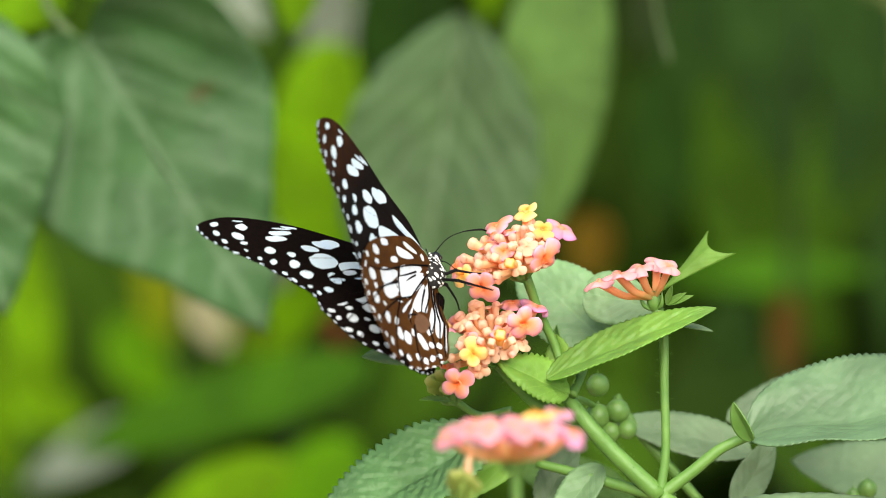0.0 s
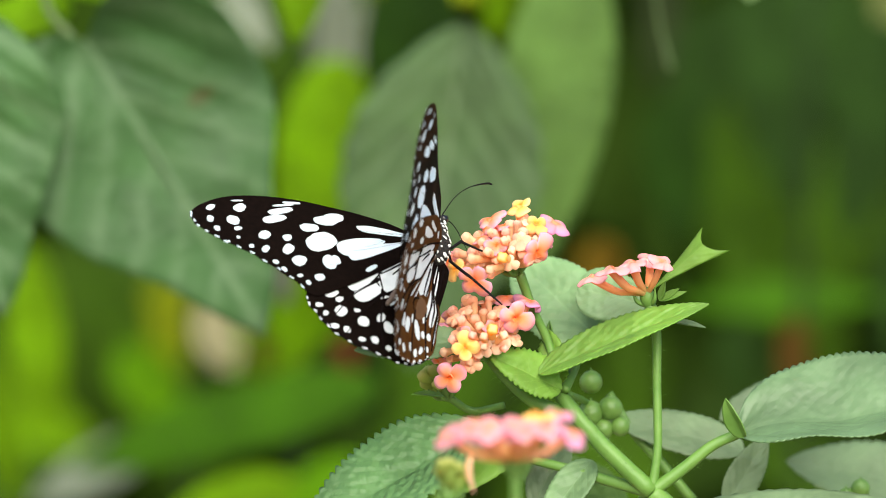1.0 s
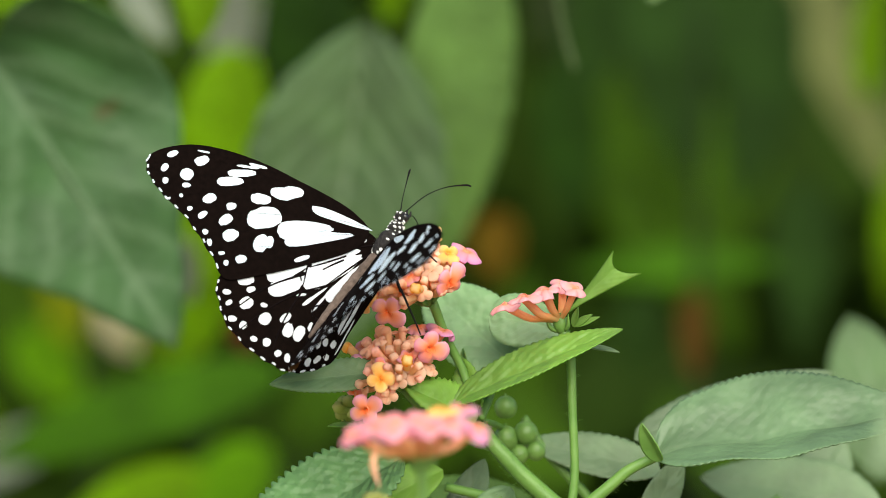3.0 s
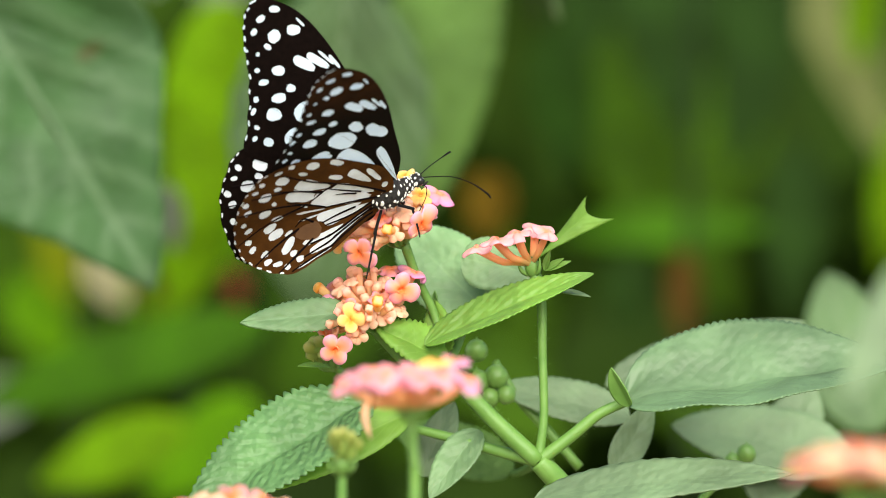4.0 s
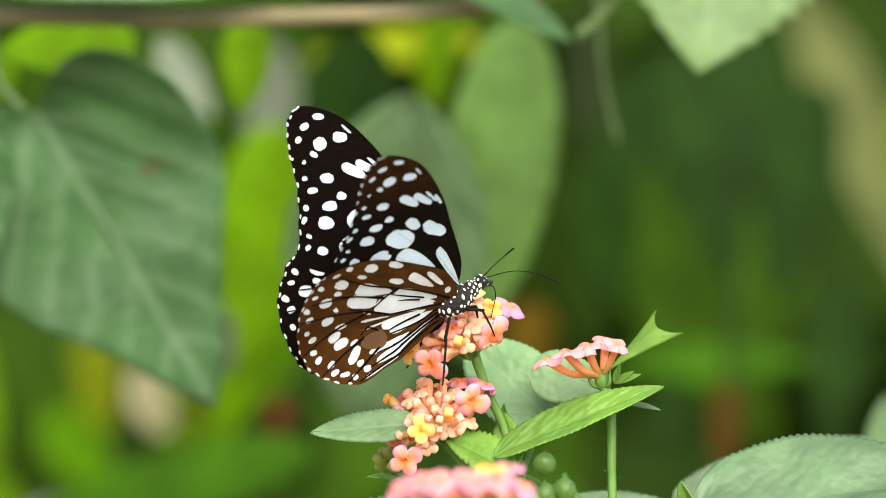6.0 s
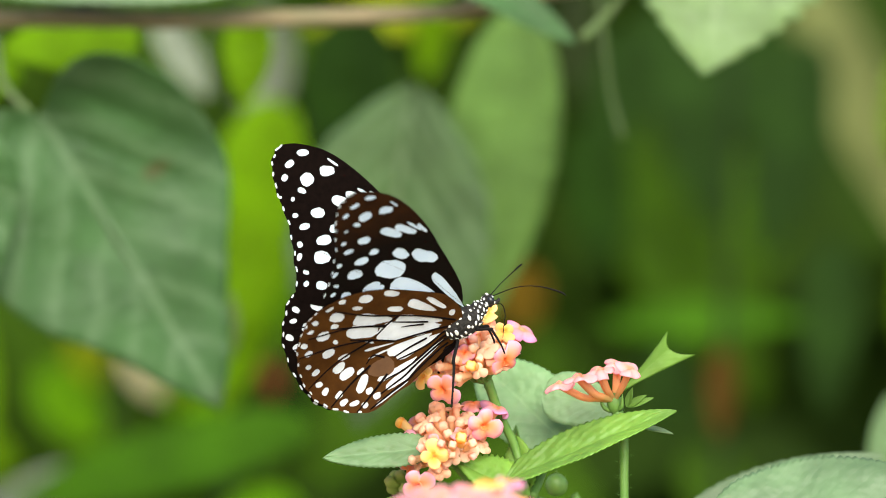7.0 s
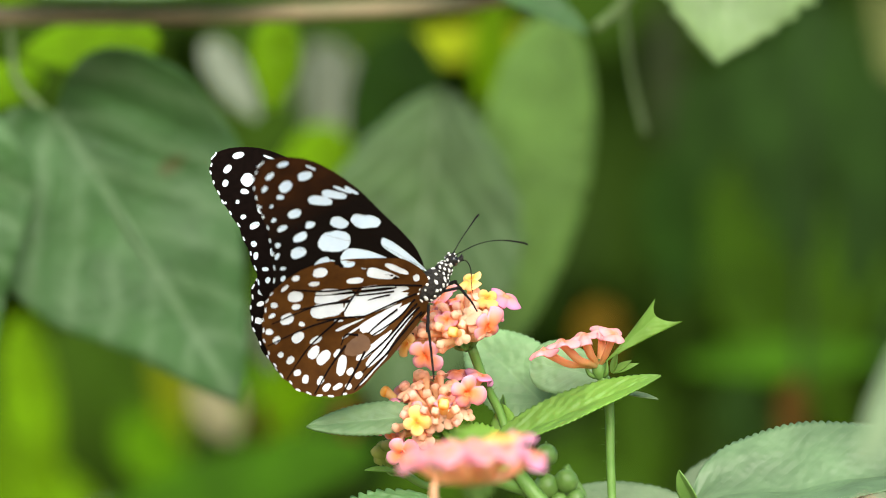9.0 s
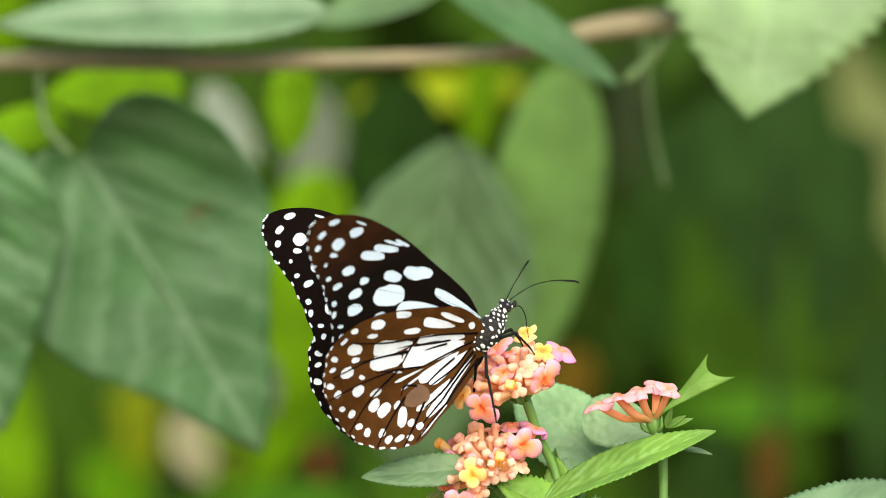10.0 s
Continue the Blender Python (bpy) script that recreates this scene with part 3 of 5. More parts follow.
def lantana():
    plant = thing("lantana_plant", "green lantana with orange and pink flower heads and serrated leaves", "plant")
    node = at(1168, 878)
    fork = at(1005, 705, 0.002)
    bend = at(1285, 1010, 0.006)
    trunk(plant, Vector((node.x + 0.03, 0.03, 0.0)), bend, 40, 21)
    branch(plant, [node, at(1195, 905, 0.001), at(1240, 955, 0.004), bend], [18, 20, 20, 21], hairs=60)
    branch(plant, [node, at(1090, 805), at(1040, 750), fork], [16, 15, 14, 12], hairs=420)
    branch(plant, [fork, at(985, 620, 0.004), at(955, 555, 0.002), at(932, 492)], [9, 8, 8, 9], hairs=60)
    branch(plant, [at(1030, 745, 0.003), at(960, 720), at(915, 682), at(880, 640)], [13, 12, 11, 12], hairs=80)
    branch(plant, [node, at(1178, 800), at(1176, 690), at(1174, 592), at(1163, 545)], [9, 8, 8, 9, 10], hairs=120)
    branch(plant, [node, at(1225, 835), at(1275, 795), at(1325, 772)], [12, 11, 10, 9], hairs=60)
    branch(plant, [node, at(1080, 855, 0.004), at(1010, 835, 0.006), at(950, 820, 0.008)], [12, 10, 9, 8], hairs=40)
    branch(plant, [at(1240, 890, 0.03), at(1180, 820, 0.03), at(1130, 765, 0.03), at(1090, 700, 0.03)], [9, 9, 8, 7])
    branch(plant, [at(1012, 700), at(1030, 660, 0.004), at(1036, 640, 0.004)], [9, 8, 6])
    # leaves
    up = (-0.3, -0.6, 0.75)
    leaf(plant, at(968, 672, -0.004), at(1268, 546, -0.006), 0.0138, (-0.32, -0.52, 0.79), LEAF_BRIGHT, "bright serrated lantana leaf folded along its midrib", serr=0.1, teeth=26, quilt=0.0001, folds=16, fold=0.27, droop=0.06, nu=130, nv=24)
    leaf(plant, at(1075, 612, 0.018), at(918, 462, 0.03), 0.0205, (-0.1, -0.9, 0.4), BACK_LEAF, serr=0.08, teeth=20, fold=0.1, quilt=0.0003)
    leaf(plant, at(1175, 550, 0.012), at(1032, 518, 0.014), 0.0108, (-0.2, -0.9, 0.3), BACK_LEAF, serr=0.05, teeth=14, fold=0.06, kind="drop")
    leaf(plant, at(1165, 520, 0.012), at(1274, 424, 0.012), 0.0078, (-0.2, -0.85, 0.45), SPROUT, "young leaf with a folded tip", fold=-0.35, droop=0.02, kind="fan")
    leaf(plant, at(1005, 700, -0.002), at(878, 640, -0.006), 0.0125, (0.1, -0.75, 0.6), SPROUT, serr=0.2, teeth=14, quilt=0.0008, fold=0.2)
    leaf(plant, at(1000, 700, 0.002), at(985, 592, 0.006), 0.008, (-0.3, -0.8, 0.3), SPROUT, serr=0.15, teeth=12, quilt=0.0005, fold=0.25)
    leaf(plant, at(1000, 660, 0.004), at(985, 575, 0.012), 0.0042, (-0.8, -0.5, 0.2), LEAF_BRIGHT, serr=0.1, fold=0.5, kind="lance")
    leaf(plant, at(850, 612, -0.004), at(640, 632, -0.008), 0.0085, (0.0, -0.9, 0.4), BACK_LEAF, serr=0.2, teeth=20, quilt=0.0003, fold=0.12, droop=0.05)
    leaf(plant, at(872, 768, -0.002), at(540, 985, -0.012), 0.0265, (-0.25, -0.68, 0.66), QUILTED, "quilted grey-green lantana leaf with scalloped edge", serr=0.13, teeth=26, quilt=0.00045, folds=20, slant=0.22, fold=0.26, droop=0.1, nu=150, nv=30)
    leaf(plant, at(945, 790, 0.004), at(650, 935, -0.004), 0.0125, (-0.1, -0.85, 0.4), SPROUT, serr=0.1, teeth=18, fold=0.2, quilt=0.0003)
    leaf(plant, at(1062, 822, 0.006), at(975, 945, -0.002), 0.0095, (-0.2, -0.85, 0.4), BACK_LEAF, serr=0.1, fold=0.2)
    leaf(plant, at(1322, 774, 0.0), at(1800, 712, 0.0), 0.0375, (0.06, -0.52, 0.85), LEAF, "large serrated lantana leaf with a pale midrib", serr=0.05, teeth=36, quilt=0.00007, folds=18, fold=0.34, droop=0.08, ripple=0.04, nu=160, nv=28)
    leaf(plant, at(1332, 780, -0.004), at(1298, 712, -0.006), 0.0056, (-0.7, -0.6, 0.2), STEM, serr=0.1, fold=0.4)
    leaf(plant, at(1330, 800, 0.03), at(1085, 745, 0.03), 0.0125, (0.0, -0.8, 0.6), LEAF_PALE, serr=0.1, fold=0.1)
    leaf(plant, at(1285, 745, 0.04), at(1640, 632, 0.05), 0.013, (0.0, -0.75, 0.6), LEAF_PALE, serr=0.1, fold=0.12)
    leaf(plant, at(1160, 948, -0.012), at(1620, 902, -0.02), 0.0165, (0.0, -0.55, 0.8), LEAF_PALE, serr=0.1, fold=0.12, droop=0.12)
    leaf(plant, at(1300, 900, 0.02), at(1370, 775, 0.025), 0.0085, (0.3, -0.8, 0.4), LEAF_PALE, serr=0.1, fold=0.1)
    leaf(plant, at(960, 905, 0.012), at(1020, 772, 0.016), 0.0095, (-0.2, -0.9, 0.3), LEAF_PALE, serr=0.12, fold=0.1)
    leaf(plant, at(1560, 960, 0.06), at(1650, 740, 0.07), 0.019, (0.0, -0.8, 0.5), LEAF_PALE, serr=0.1, fold=0.1)
    leaf(plant, at(1750, 830, 0.22), at(1670, 545, 0.23), 0.026, (0.0, -0.85, 0.4), BIG_PALE, serr=0.1, fold=0.1)
    leaf(plant, at(1720, 880, 0.06), at(1400, 815, 0.065), 0.021, (0.0, -0.8, 0.6), LEAF_PALE, serr=0.1, fold=0.1)
    leaf(plant, at(1120, 900, 0.05), at(905, 815, 0.06), 0.015, (-0.1, -0.8, 0.6), LEAF_MID, serr=0.1, fold=0.1)
    branch(plant, [node, at(1140, 895, 0.03), at(1120, 900, 0.05)], [9, 7, 6])
    branch(plant, [at(1180, 930, 0.02), at(1450, 920, 0.05), at(1720, 880, 0.06)], [9, 8, 6])
    leaf(plant, at(1198, 575, 0.0), at(1262, 587, -0.003), 0.0017, (0, -0.5, 0.8), LEAF_PALE, fold=0.2, kind="lance")
    leaf(plant, at(800, 712, 0.004), at(742, 708, 0.0), 0.0021, (0, -0.5, 0.8), LEAF_BRIGHT, fold=0.3, kind="lance")
    for a, b in ((1190, 505), (1215, 518), (1228, 523)):
        leaf(plant, at(1180, 540, -0.002), at(a, b, -0.003), 0.0014, (-0.3, -0.9, 0.3), LEAF_BRIGHT, fold=0.3, kind="lance")
    # heads
    flower_head(plant, at(925, 492), (-0.28, -0.35, 0.85), [
        (930, 372, 0.002, 42, YELLOW, -0.35, -0.45, 0.8), (877, 396, 0.0, 46, PINK, -0.4, -0.35, 0.85), (996, 402, 0.002, 50, MAGENTA, 0.45, -0.3, 0.85),
        (962, 404, -0.004, 33, YELLOW, 0.1, -0.9, 0.4), (964, 458, -0.010, 52, PINK, 0.35, -0.8, -0.45), (851, 508, -0.011, 50, PINK, -0.15, -0.9, -0.35),
        (818, 486, -0.007, 34, YELLOW, -0.5, -0.8, 0.1), (806, 470, 0.001, 38, PINK, -0.8, -0.4, 0.3)],
        [(838, 432, -0.003, 30, PEACH), (866, 440, -0.005, 26, PEACH), (902, 466, -0.012, 29, YELLOW), (938, 394, 0.001, 26, BUD_PINK), (822, 458, -0.003, 25, BUD_PINK), (916, 408, -0.002, 25, PEACH),
         (848, 468, -0.008, 26, PEACH), (880, 488, -0.012, 24, PEACH), (935, 428, -0.006, 26, PEACH), (886, 424, -0.005, 24, BUD_PINK), (905, 436, -0.008, 23, PEACH), (876, 456, -0.009, 24, PEACH), (950, 470, -0.009, 24, PEACH)],
        dome=46, spread=78, reach=0.0085)
    flower_head(plant, at(878, 640), (-0.35, -0.5, 0.78), [
        (836, 626, -0.012, 42, YELLOW, -0.1, -0.95, 0.05), (808, 680, -0.009, 46, PINK, -0.1, -0.95, -0.25), (774, 618, -0.003, 56, PINK, -0.6, -0.75, 0.1),
        (950, 540, -0.001, 54, MAGENTA, 0.3, -0.3, 0.9), (927, 573, -0.009, 52, PINK, 0.35, -0.85, -0.1), (812, 566, 0.0, 44, PINK, -0.5, -0.3, 0.8), (905, 534, 0.003, 40, PINK, 0.0, -0.3, 0.95), (790, 650, 0.002, 44, PINK, -0.8, -0.5, -0.1)],
        [(885, 594, -0.013, 30, YELLOW), (840, 541, -0.001, 30, PEACH), (780, 570, 0.001, 28, YELLOW), (870, 606, -0.013, 22, PEACH), (905, 604, -0.011, 24, PEACH), (850, 604, -0.012, 22, BUD_PINK),
         (815, 612, -0.009, 24, BUD_PINK), (800, 634, -0.007, 24, PEACH), (845, 650, -0.009, 22, PEACH), (870, 624, -0.012, 20, PEACH)],
        dome=58, spread=78, reach=0.009)
    flower_head(plant, at(1160, 545), (-0.15, -0.2, 0.95), [
        (1056, 498, -0.003, 42, BLUSH, -0.35, -0.3, 0.9), (1092, 484, -0.009, 46, BLUSH, -0.18, -0.3, 0.94), (1130, 472, -0.006, 46, BLUSH, -0.1, -0.28, 0.96),
        (1164, 462, 0.001, 46, BLUSH, 0.0, -0.28, 0.97), (1186, 470, -0.007, 40, BLUSH, 0.25, -0.42, 0.88)], [], sepals=3)
    branch(plant, [at(905, 725, 0.012), at(850, 735, 0.014), at(808, 712, 0.012)], [6, 6, 7])
    flower_head(plant, at(805, 710, 0.012), (-0.4, -0.3, 0.8), [], [(778 + 16 * math.cos(i * 2.4), 678 + 13 * math.sin(i * 2.4), 0.010 + 0.002 * math.cos(i), 30, BUD_GREEN) for i in range(9)])
    # green berries in a cluster, and one by itself
    for u, v, r in ((1058, 682, 20), (1058, 737, 22), (1093, 728, 21), (1080, 765, 18), (1110, 760, 17), (1535, 866, 17), (1510, 878, 14)):
        bm = bmesh.new()
        c = at(u, v, 0.022 if u < 1400 else 0.035)
        blob(bm, c, [r * 0.000115] * 3, None, 18, rough=0.04)
        tube(bm, [c + Vector((0, -0.0001, r * 0.00011)), c + Vector((0, 0, r * 0.00011 + 0.0006))], mm(0.25, 0.1), 3, 6)
        part("berry", bm, BERRY, plant)
    branch(plant, [at(1020, 705, 0.01), at(1045, 715, 0.02), at(1070, 735, 0.023), at(1090, 770, 0.023)], [6, 6, 6, 5])
    branch(plant, [at(1440, 960, 0.03), at(1500, 905, 0.03), at(1530, 880, 0.03)], [7, 6, 5])
    return plant


LANTANA = lantana()


# ---- shoots of the same shrub before the flowers in focus ----
def shoot():
    s = thing("lantana_shoot", "lantana shoot with a flat pink flower head", "plant", "lantana shoots")
    y = -0.13
    trunk(s, Vector((at(925, 800, y).x + 0.02, y, 0.0)), at(918, 920, y), 30, 9)
    branch(s, [at(918, 922, y), at(914, 880, y), at(913, 832, y)], [9, 9, 11])
    flower_head(s, at(913, 836, y), (0, -0.1, 1), [
        (790, 772, y, 46, ROSE, -0.3, -0.42, 0.93), (830, 760, y - 0.008, 52, ROSE, -0.12, -0.42, 0.97), (868, 750, y, 52, ROSE, -0.05, -0.40, 0.97), (905, 752, y - 0.008, 52, ROSE, 0.0, -0.42, 0.97),
        (950, 732, y + 0.003, 44, YELLOW, 0.1, -0.40, 0.97), (982, 732, y + 0.004, 44, MAGENTA, 0.1, -0.40, 0.97), (1012, 764, y, 46, MAGENTA, 0.3, -0.40, 0.92), (965, 756, y - 0.009, 50, ROSE, 0.1, -0.42, 0.97),
        (930, 762, y - 0.013, 46, ROSE, 0.1, -0.45, 0.95), (858, 764, y - 0.012, 46, ROSE, -0.1, -0.45, 0.95), (845, 745, y + 0.008, 48, ROSE, -0.1, -0.35, 0.97), (915, 742, y + 0.009, 48, ROSE, 0, -0.35, 0.97)],
        [])
    bm = bmesh.new()
    tube(bm, [at(835, 790, y + 0.03), at(828, 830, y + 0.03), at(838, 870, y + 0.03)], mm(0.25, 0.7, 0.15), 8, 6, uv=(0.3, 1.0))
    part("fallen_floret", bm, PEACH, s)
    return s


def side_shoot(name, label, y, u, v, heads=True):
    s = thing(name, label, "plant", "lantana shoots")
    trunk(s, Vector((at(u, v, y).x + 0.02, y, 0.0)), at(u, v + 60, y), 30, 12 if heads else 8)
    if heads:
        fl = []
        for i in range(14):
            a, r = i * 2.4, 18 + 100 * math.sqrt(i / 14)
            fl.append((u + r * math.cos(a), v - 20 + 0.28 * r + 6 * math.sin(a), y + r * math.sin(a) * 0.0001, 50, (PINK, PEACH, PINK)[i % 3], math.cos(a) * 0.5, math.sin(a) * 0.3 - 0.3, 0.8))
        flower_head(s, at(u, v + 60, y), (0, -0.1, 1), fl, [])
    else:
        flower_head(s, at(u, v + 55, y), (0, -0.1, 1), [], [(u + 30 * math.cos(i * 2.4) * (i / 9), v + 14 * math.sin(i * 2.4), y + 0.002 * math.sin(i * 2.4), 32, BUD_GREEN) for i in range(9)])
    return s


SHOOT = shoot()
side_shoot("lantana_shoot", "lantana shoot with a young budding head", -0.1, 815, 856, False)
FRONT = side_shoot("lantana_shoot", "lantana shoot with a peach-pink flower head and a pale leaf", -0.3, 1652, 868)
branch(FRONT, [at(1654, 990, -0.3), at(1730, 900, -0.3), at(1800, 700, -0.3), at(1790, 490, -0.3)], [9, 8, 7, 6])
leaf(FRONT, at(1790, 490, -0.3), at(1632, 775, -0.31), 0.0105, (0.2, -0.8, 0.5), LEAF_PALE, serr=0.1, fold=0.1)
side_shoot("lantana_shoot", "low lantana shoot with a pink flower head", -0.1, 612, 962)


# ---- broad-leaved vine and shrubs behind ----
def vine():
    v = thing("vine", "broad-leaved vine with heart-shaped dull green leaves", "vine")
    y = 0.2
    face = (0.0, -0.93, 0.35)
    branch(v, [at(-700, -50, y), at(0, -100, y), at(450, -102, y), at(880, -120, y), at(1111, -172, y), at(1569, -205, y), at(2300, -190, y)], [22, 20, 18, 17, 24, 24, 24], 60, "twig", WOOD)
    trunk(v, Vector((at(-700, 0, y).x - 0.04, y + 0.03, 0)), at(-700, -50, y), 40, 22, "twig", WOOD)
    branch(v, [at(70, -105, y), at(80, 0, y), at(115, 50, y), at(168, 98, y)], [8, 8, 8, 7], mat=VINE_STALK)
    leaf(v, at(168, 98, y), at(472, 590, y + 0.005), 0.0625, face, SCARRED, "heart-shaped matt green leaf with pale veins and a brown scar", kind="heart", ripple=0.04, stalk=0.004, curl=3.8, folds=5, slant=0.6)
    leaf(v, at(-110, 90, y - 0.015), at(10, 560, y - 0.01), 0.047, face, BIG_LEAF, kind="heart", fold=0.1, quilt=0.001)
    leaf(v, at(822, 20, y + 0.1), at(725, 640, y + 0.11), 0.0455, face, BIG_PALE, kind="lance", fold=0.05, droop=0.1, ripple=0.04, quilt=0.0022, folds=7, slant=0.45, serr=0.05, teeth=9, nu=56, nv=24)
    leaf(v, at(1012, -110, y + 0.13), at(912, 500, y + 0.14), 0.033, (0.3, -0.9, 0.3), LEAF_MID, kind="ovate", fold=0.1)
    leaf(v, at(580, -190, y - 0.01), at(-10, -160, y - 0.01), 0.024, (0.0, -0.75, 0.65), LEAF, kind="ovate", serr=0.12, teeth=22, fold=0.1, quilt=0.001)
    leaf(v, at(800, -260, y + 0.02), at(560, -170, y + 0.02), 0.017, (0.0, -0.75, 0.65), BIG_PALE, kind="ovate", fold=0.1)
    leaf(v, at(760, -270, y - 0.01), at(1098, -62, y - 0.01), 0.0145, (0.2, -0.8, 0.5), BIG_LEAF, kind="ovate", fold=0.15)
    leaf(v, at(1400, -420, y - 0.005), at(1322, -8, y - 0.01), 0.058, (0.1, -0.85, 0.5), HANGING, "pale serrated leaf hanging from the twig", kind="cordate", serr=0.2, teeth=14, fold=0.1, quilt=0.0008, slant=0.4)
    branch(v, [at(1111, -75, y - 0.01), at(1150, -110, y), at(1195, -165, y)], [10, 10, 9], mat=VINE_STALK)
    leaf(v, at(330, -60, y + 0.05), at(80, -40, y + 0.05), 0.018, (0.0, -0.9, 0.45), LIME, fold=0.1)
    leaf(v, at(125, 0, y + 0.06), at(-80, 50, y + 0.06), 0.0135, (0.0, -0.9, 0.45), LIME, fold=0.1)
    leaf(v, at(530, -110, y + 0.1), at(520, 60, y + 0.1), 0.014, (0.0, -0.9, 0.45), LIME, fold=0.1)
    leaf(v, at(380, -75, y + 0.25), at(470, 65, y + 0.25), 0.011, face, GREY_LEAF, fold=0.1)
    branch(v, [at(1140, -200, y + 0.05), at(1160, 0, y + 0.05), at(1185, 110, y + 0.05)], [6, 5, 6], mat=VINE_STALK)
    return v


vine()


def shrub(name, label, y, stem_u, leaves):
    """A shrub behind: stalk from the ground and the leaves that show, each (base, tip, width in mm, depth, material, kind)."""
    s = thing(name, label, "shrub", "shrubs behind the flowers")
    top = min(min(l[1], l[3]) for l in leaves)
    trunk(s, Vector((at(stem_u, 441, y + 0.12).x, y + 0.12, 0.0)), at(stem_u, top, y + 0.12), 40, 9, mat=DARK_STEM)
    for u, v, u2, v2, w, dy, mat, kind in leaves:
        leaf(s, at(u, v, y + dy), at(u2, v2, y + dy + 0.01), w * 0.001, (random.uniform(-0.2, 0.2), -0.9, 0.4), mat, kind=kind, fold=0.1, seed=u % 17)
    return s


random.seed(11)
# the DEEP leaf at (735, -90) stands in for a dark gap between leaves
shrub("shrub", "yellow-green sunlit shrub behind the vine", 0.5, 540, [
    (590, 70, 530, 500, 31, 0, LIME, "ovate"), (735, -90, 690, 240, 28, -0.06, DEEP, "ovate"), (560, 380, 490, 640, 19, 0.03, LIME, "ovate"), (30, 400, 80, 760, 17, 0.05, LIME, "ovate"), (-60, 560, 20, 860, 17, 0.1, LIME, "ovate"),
    (40, -260, 20, -110, 14, 0.0, LIME, "ovate"), (950, -78, 640, -50, 13, 0.05, OLIVE, "ovate"), (885, -150, 860, 40, 12, 0.02, LIME, "ovate"), (700, -70, 640, 60, 15, 0.2, GREEN, "ovate"), (560, -80, 585, 130, 22, 0.12, GREY_LEAF, "ovate"),
    (650, 130, 600, 420, 16, 0.14, FRESH, "ovate"), (640, 400, 560, 560, 14, 0.2, FRESH, "ovate")])
shrub("shrub", "dark green shrub with pale and withered leaves low down", 0.55, 330, [
    (660, 650, 120, 800, 23, -0.04, LUSH, "ovate"), (270, 745, 40, 860, 16, 0.02, GREY_LEAF, "ovate"), (520, 830, 250, 930, 20, -0.06, LIME, "ovate"), (640, 790, 440, 960, 26, 0.05, FRESH, "ovate"), (478, 400, 502, 520, 9, -0.15, GREY_LEAF, "ovate"),
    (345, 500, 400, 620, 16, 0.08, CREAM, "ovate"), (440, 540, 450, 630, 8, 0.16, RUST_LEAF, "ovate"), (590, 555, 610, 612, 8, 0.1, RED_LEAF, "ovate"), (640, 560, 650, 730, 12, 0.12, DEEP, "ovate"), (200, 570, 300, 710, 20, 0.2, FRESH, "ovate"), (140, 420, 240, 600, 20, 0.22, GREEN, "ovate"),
    (300, 430, 260, 640, 22, 0.3, OLIVE, "ovate"), (420, 480, 500, 700, 20, 0.3, FRESH, "ovate"), (860, 540, 680, 800, 26, 0.25, GREEN, "ovate"), (1020, 620, 860, 900, 26, 0.28, GREEN, "ovate"), (740, 560, 640, 760, 24, 0.3, GREEN, "ovate"), (-80, 640, 160, 760, 22, 0.25, LIME, "ovate")])
# dark places in this shrub are leaves coloured as if in shade
shrub("shrub", "green shrub with long blades and shade-dark leaves behind the lantana", 0.55, 1420, [
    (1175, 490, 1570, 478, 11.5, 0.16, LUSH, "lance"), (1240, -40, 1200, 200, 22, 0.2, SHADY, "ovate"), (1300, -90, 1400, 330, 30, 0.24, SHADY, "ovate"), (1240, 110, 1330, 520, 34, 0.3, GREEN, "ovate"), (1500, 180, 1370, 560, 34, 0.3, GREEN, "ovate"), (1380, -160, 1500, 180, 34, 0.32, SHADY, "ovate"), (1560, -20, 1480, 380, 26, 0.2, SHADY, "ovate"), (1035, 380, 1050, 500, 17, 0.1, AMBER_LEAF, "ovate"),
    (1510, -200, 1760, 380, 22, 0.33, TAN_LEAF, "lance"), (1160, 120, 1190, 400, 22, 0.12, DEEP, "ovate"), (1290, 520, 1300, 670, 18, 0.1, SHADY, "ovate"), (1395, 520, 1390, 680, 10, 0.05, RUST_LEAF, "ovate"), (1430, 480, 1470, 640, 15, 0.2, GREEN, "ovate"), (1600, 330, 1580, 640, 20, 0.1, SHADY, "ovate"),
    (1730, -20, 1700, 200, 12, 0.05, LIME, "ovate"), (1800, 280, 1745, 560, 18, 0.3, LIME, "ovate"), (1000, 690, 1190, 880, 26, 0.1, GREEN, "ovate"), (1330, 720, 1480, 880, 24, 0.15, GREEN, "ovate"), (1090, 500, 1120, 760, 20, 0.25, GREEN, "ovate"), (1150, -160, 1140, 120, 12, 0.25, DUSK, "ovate")])


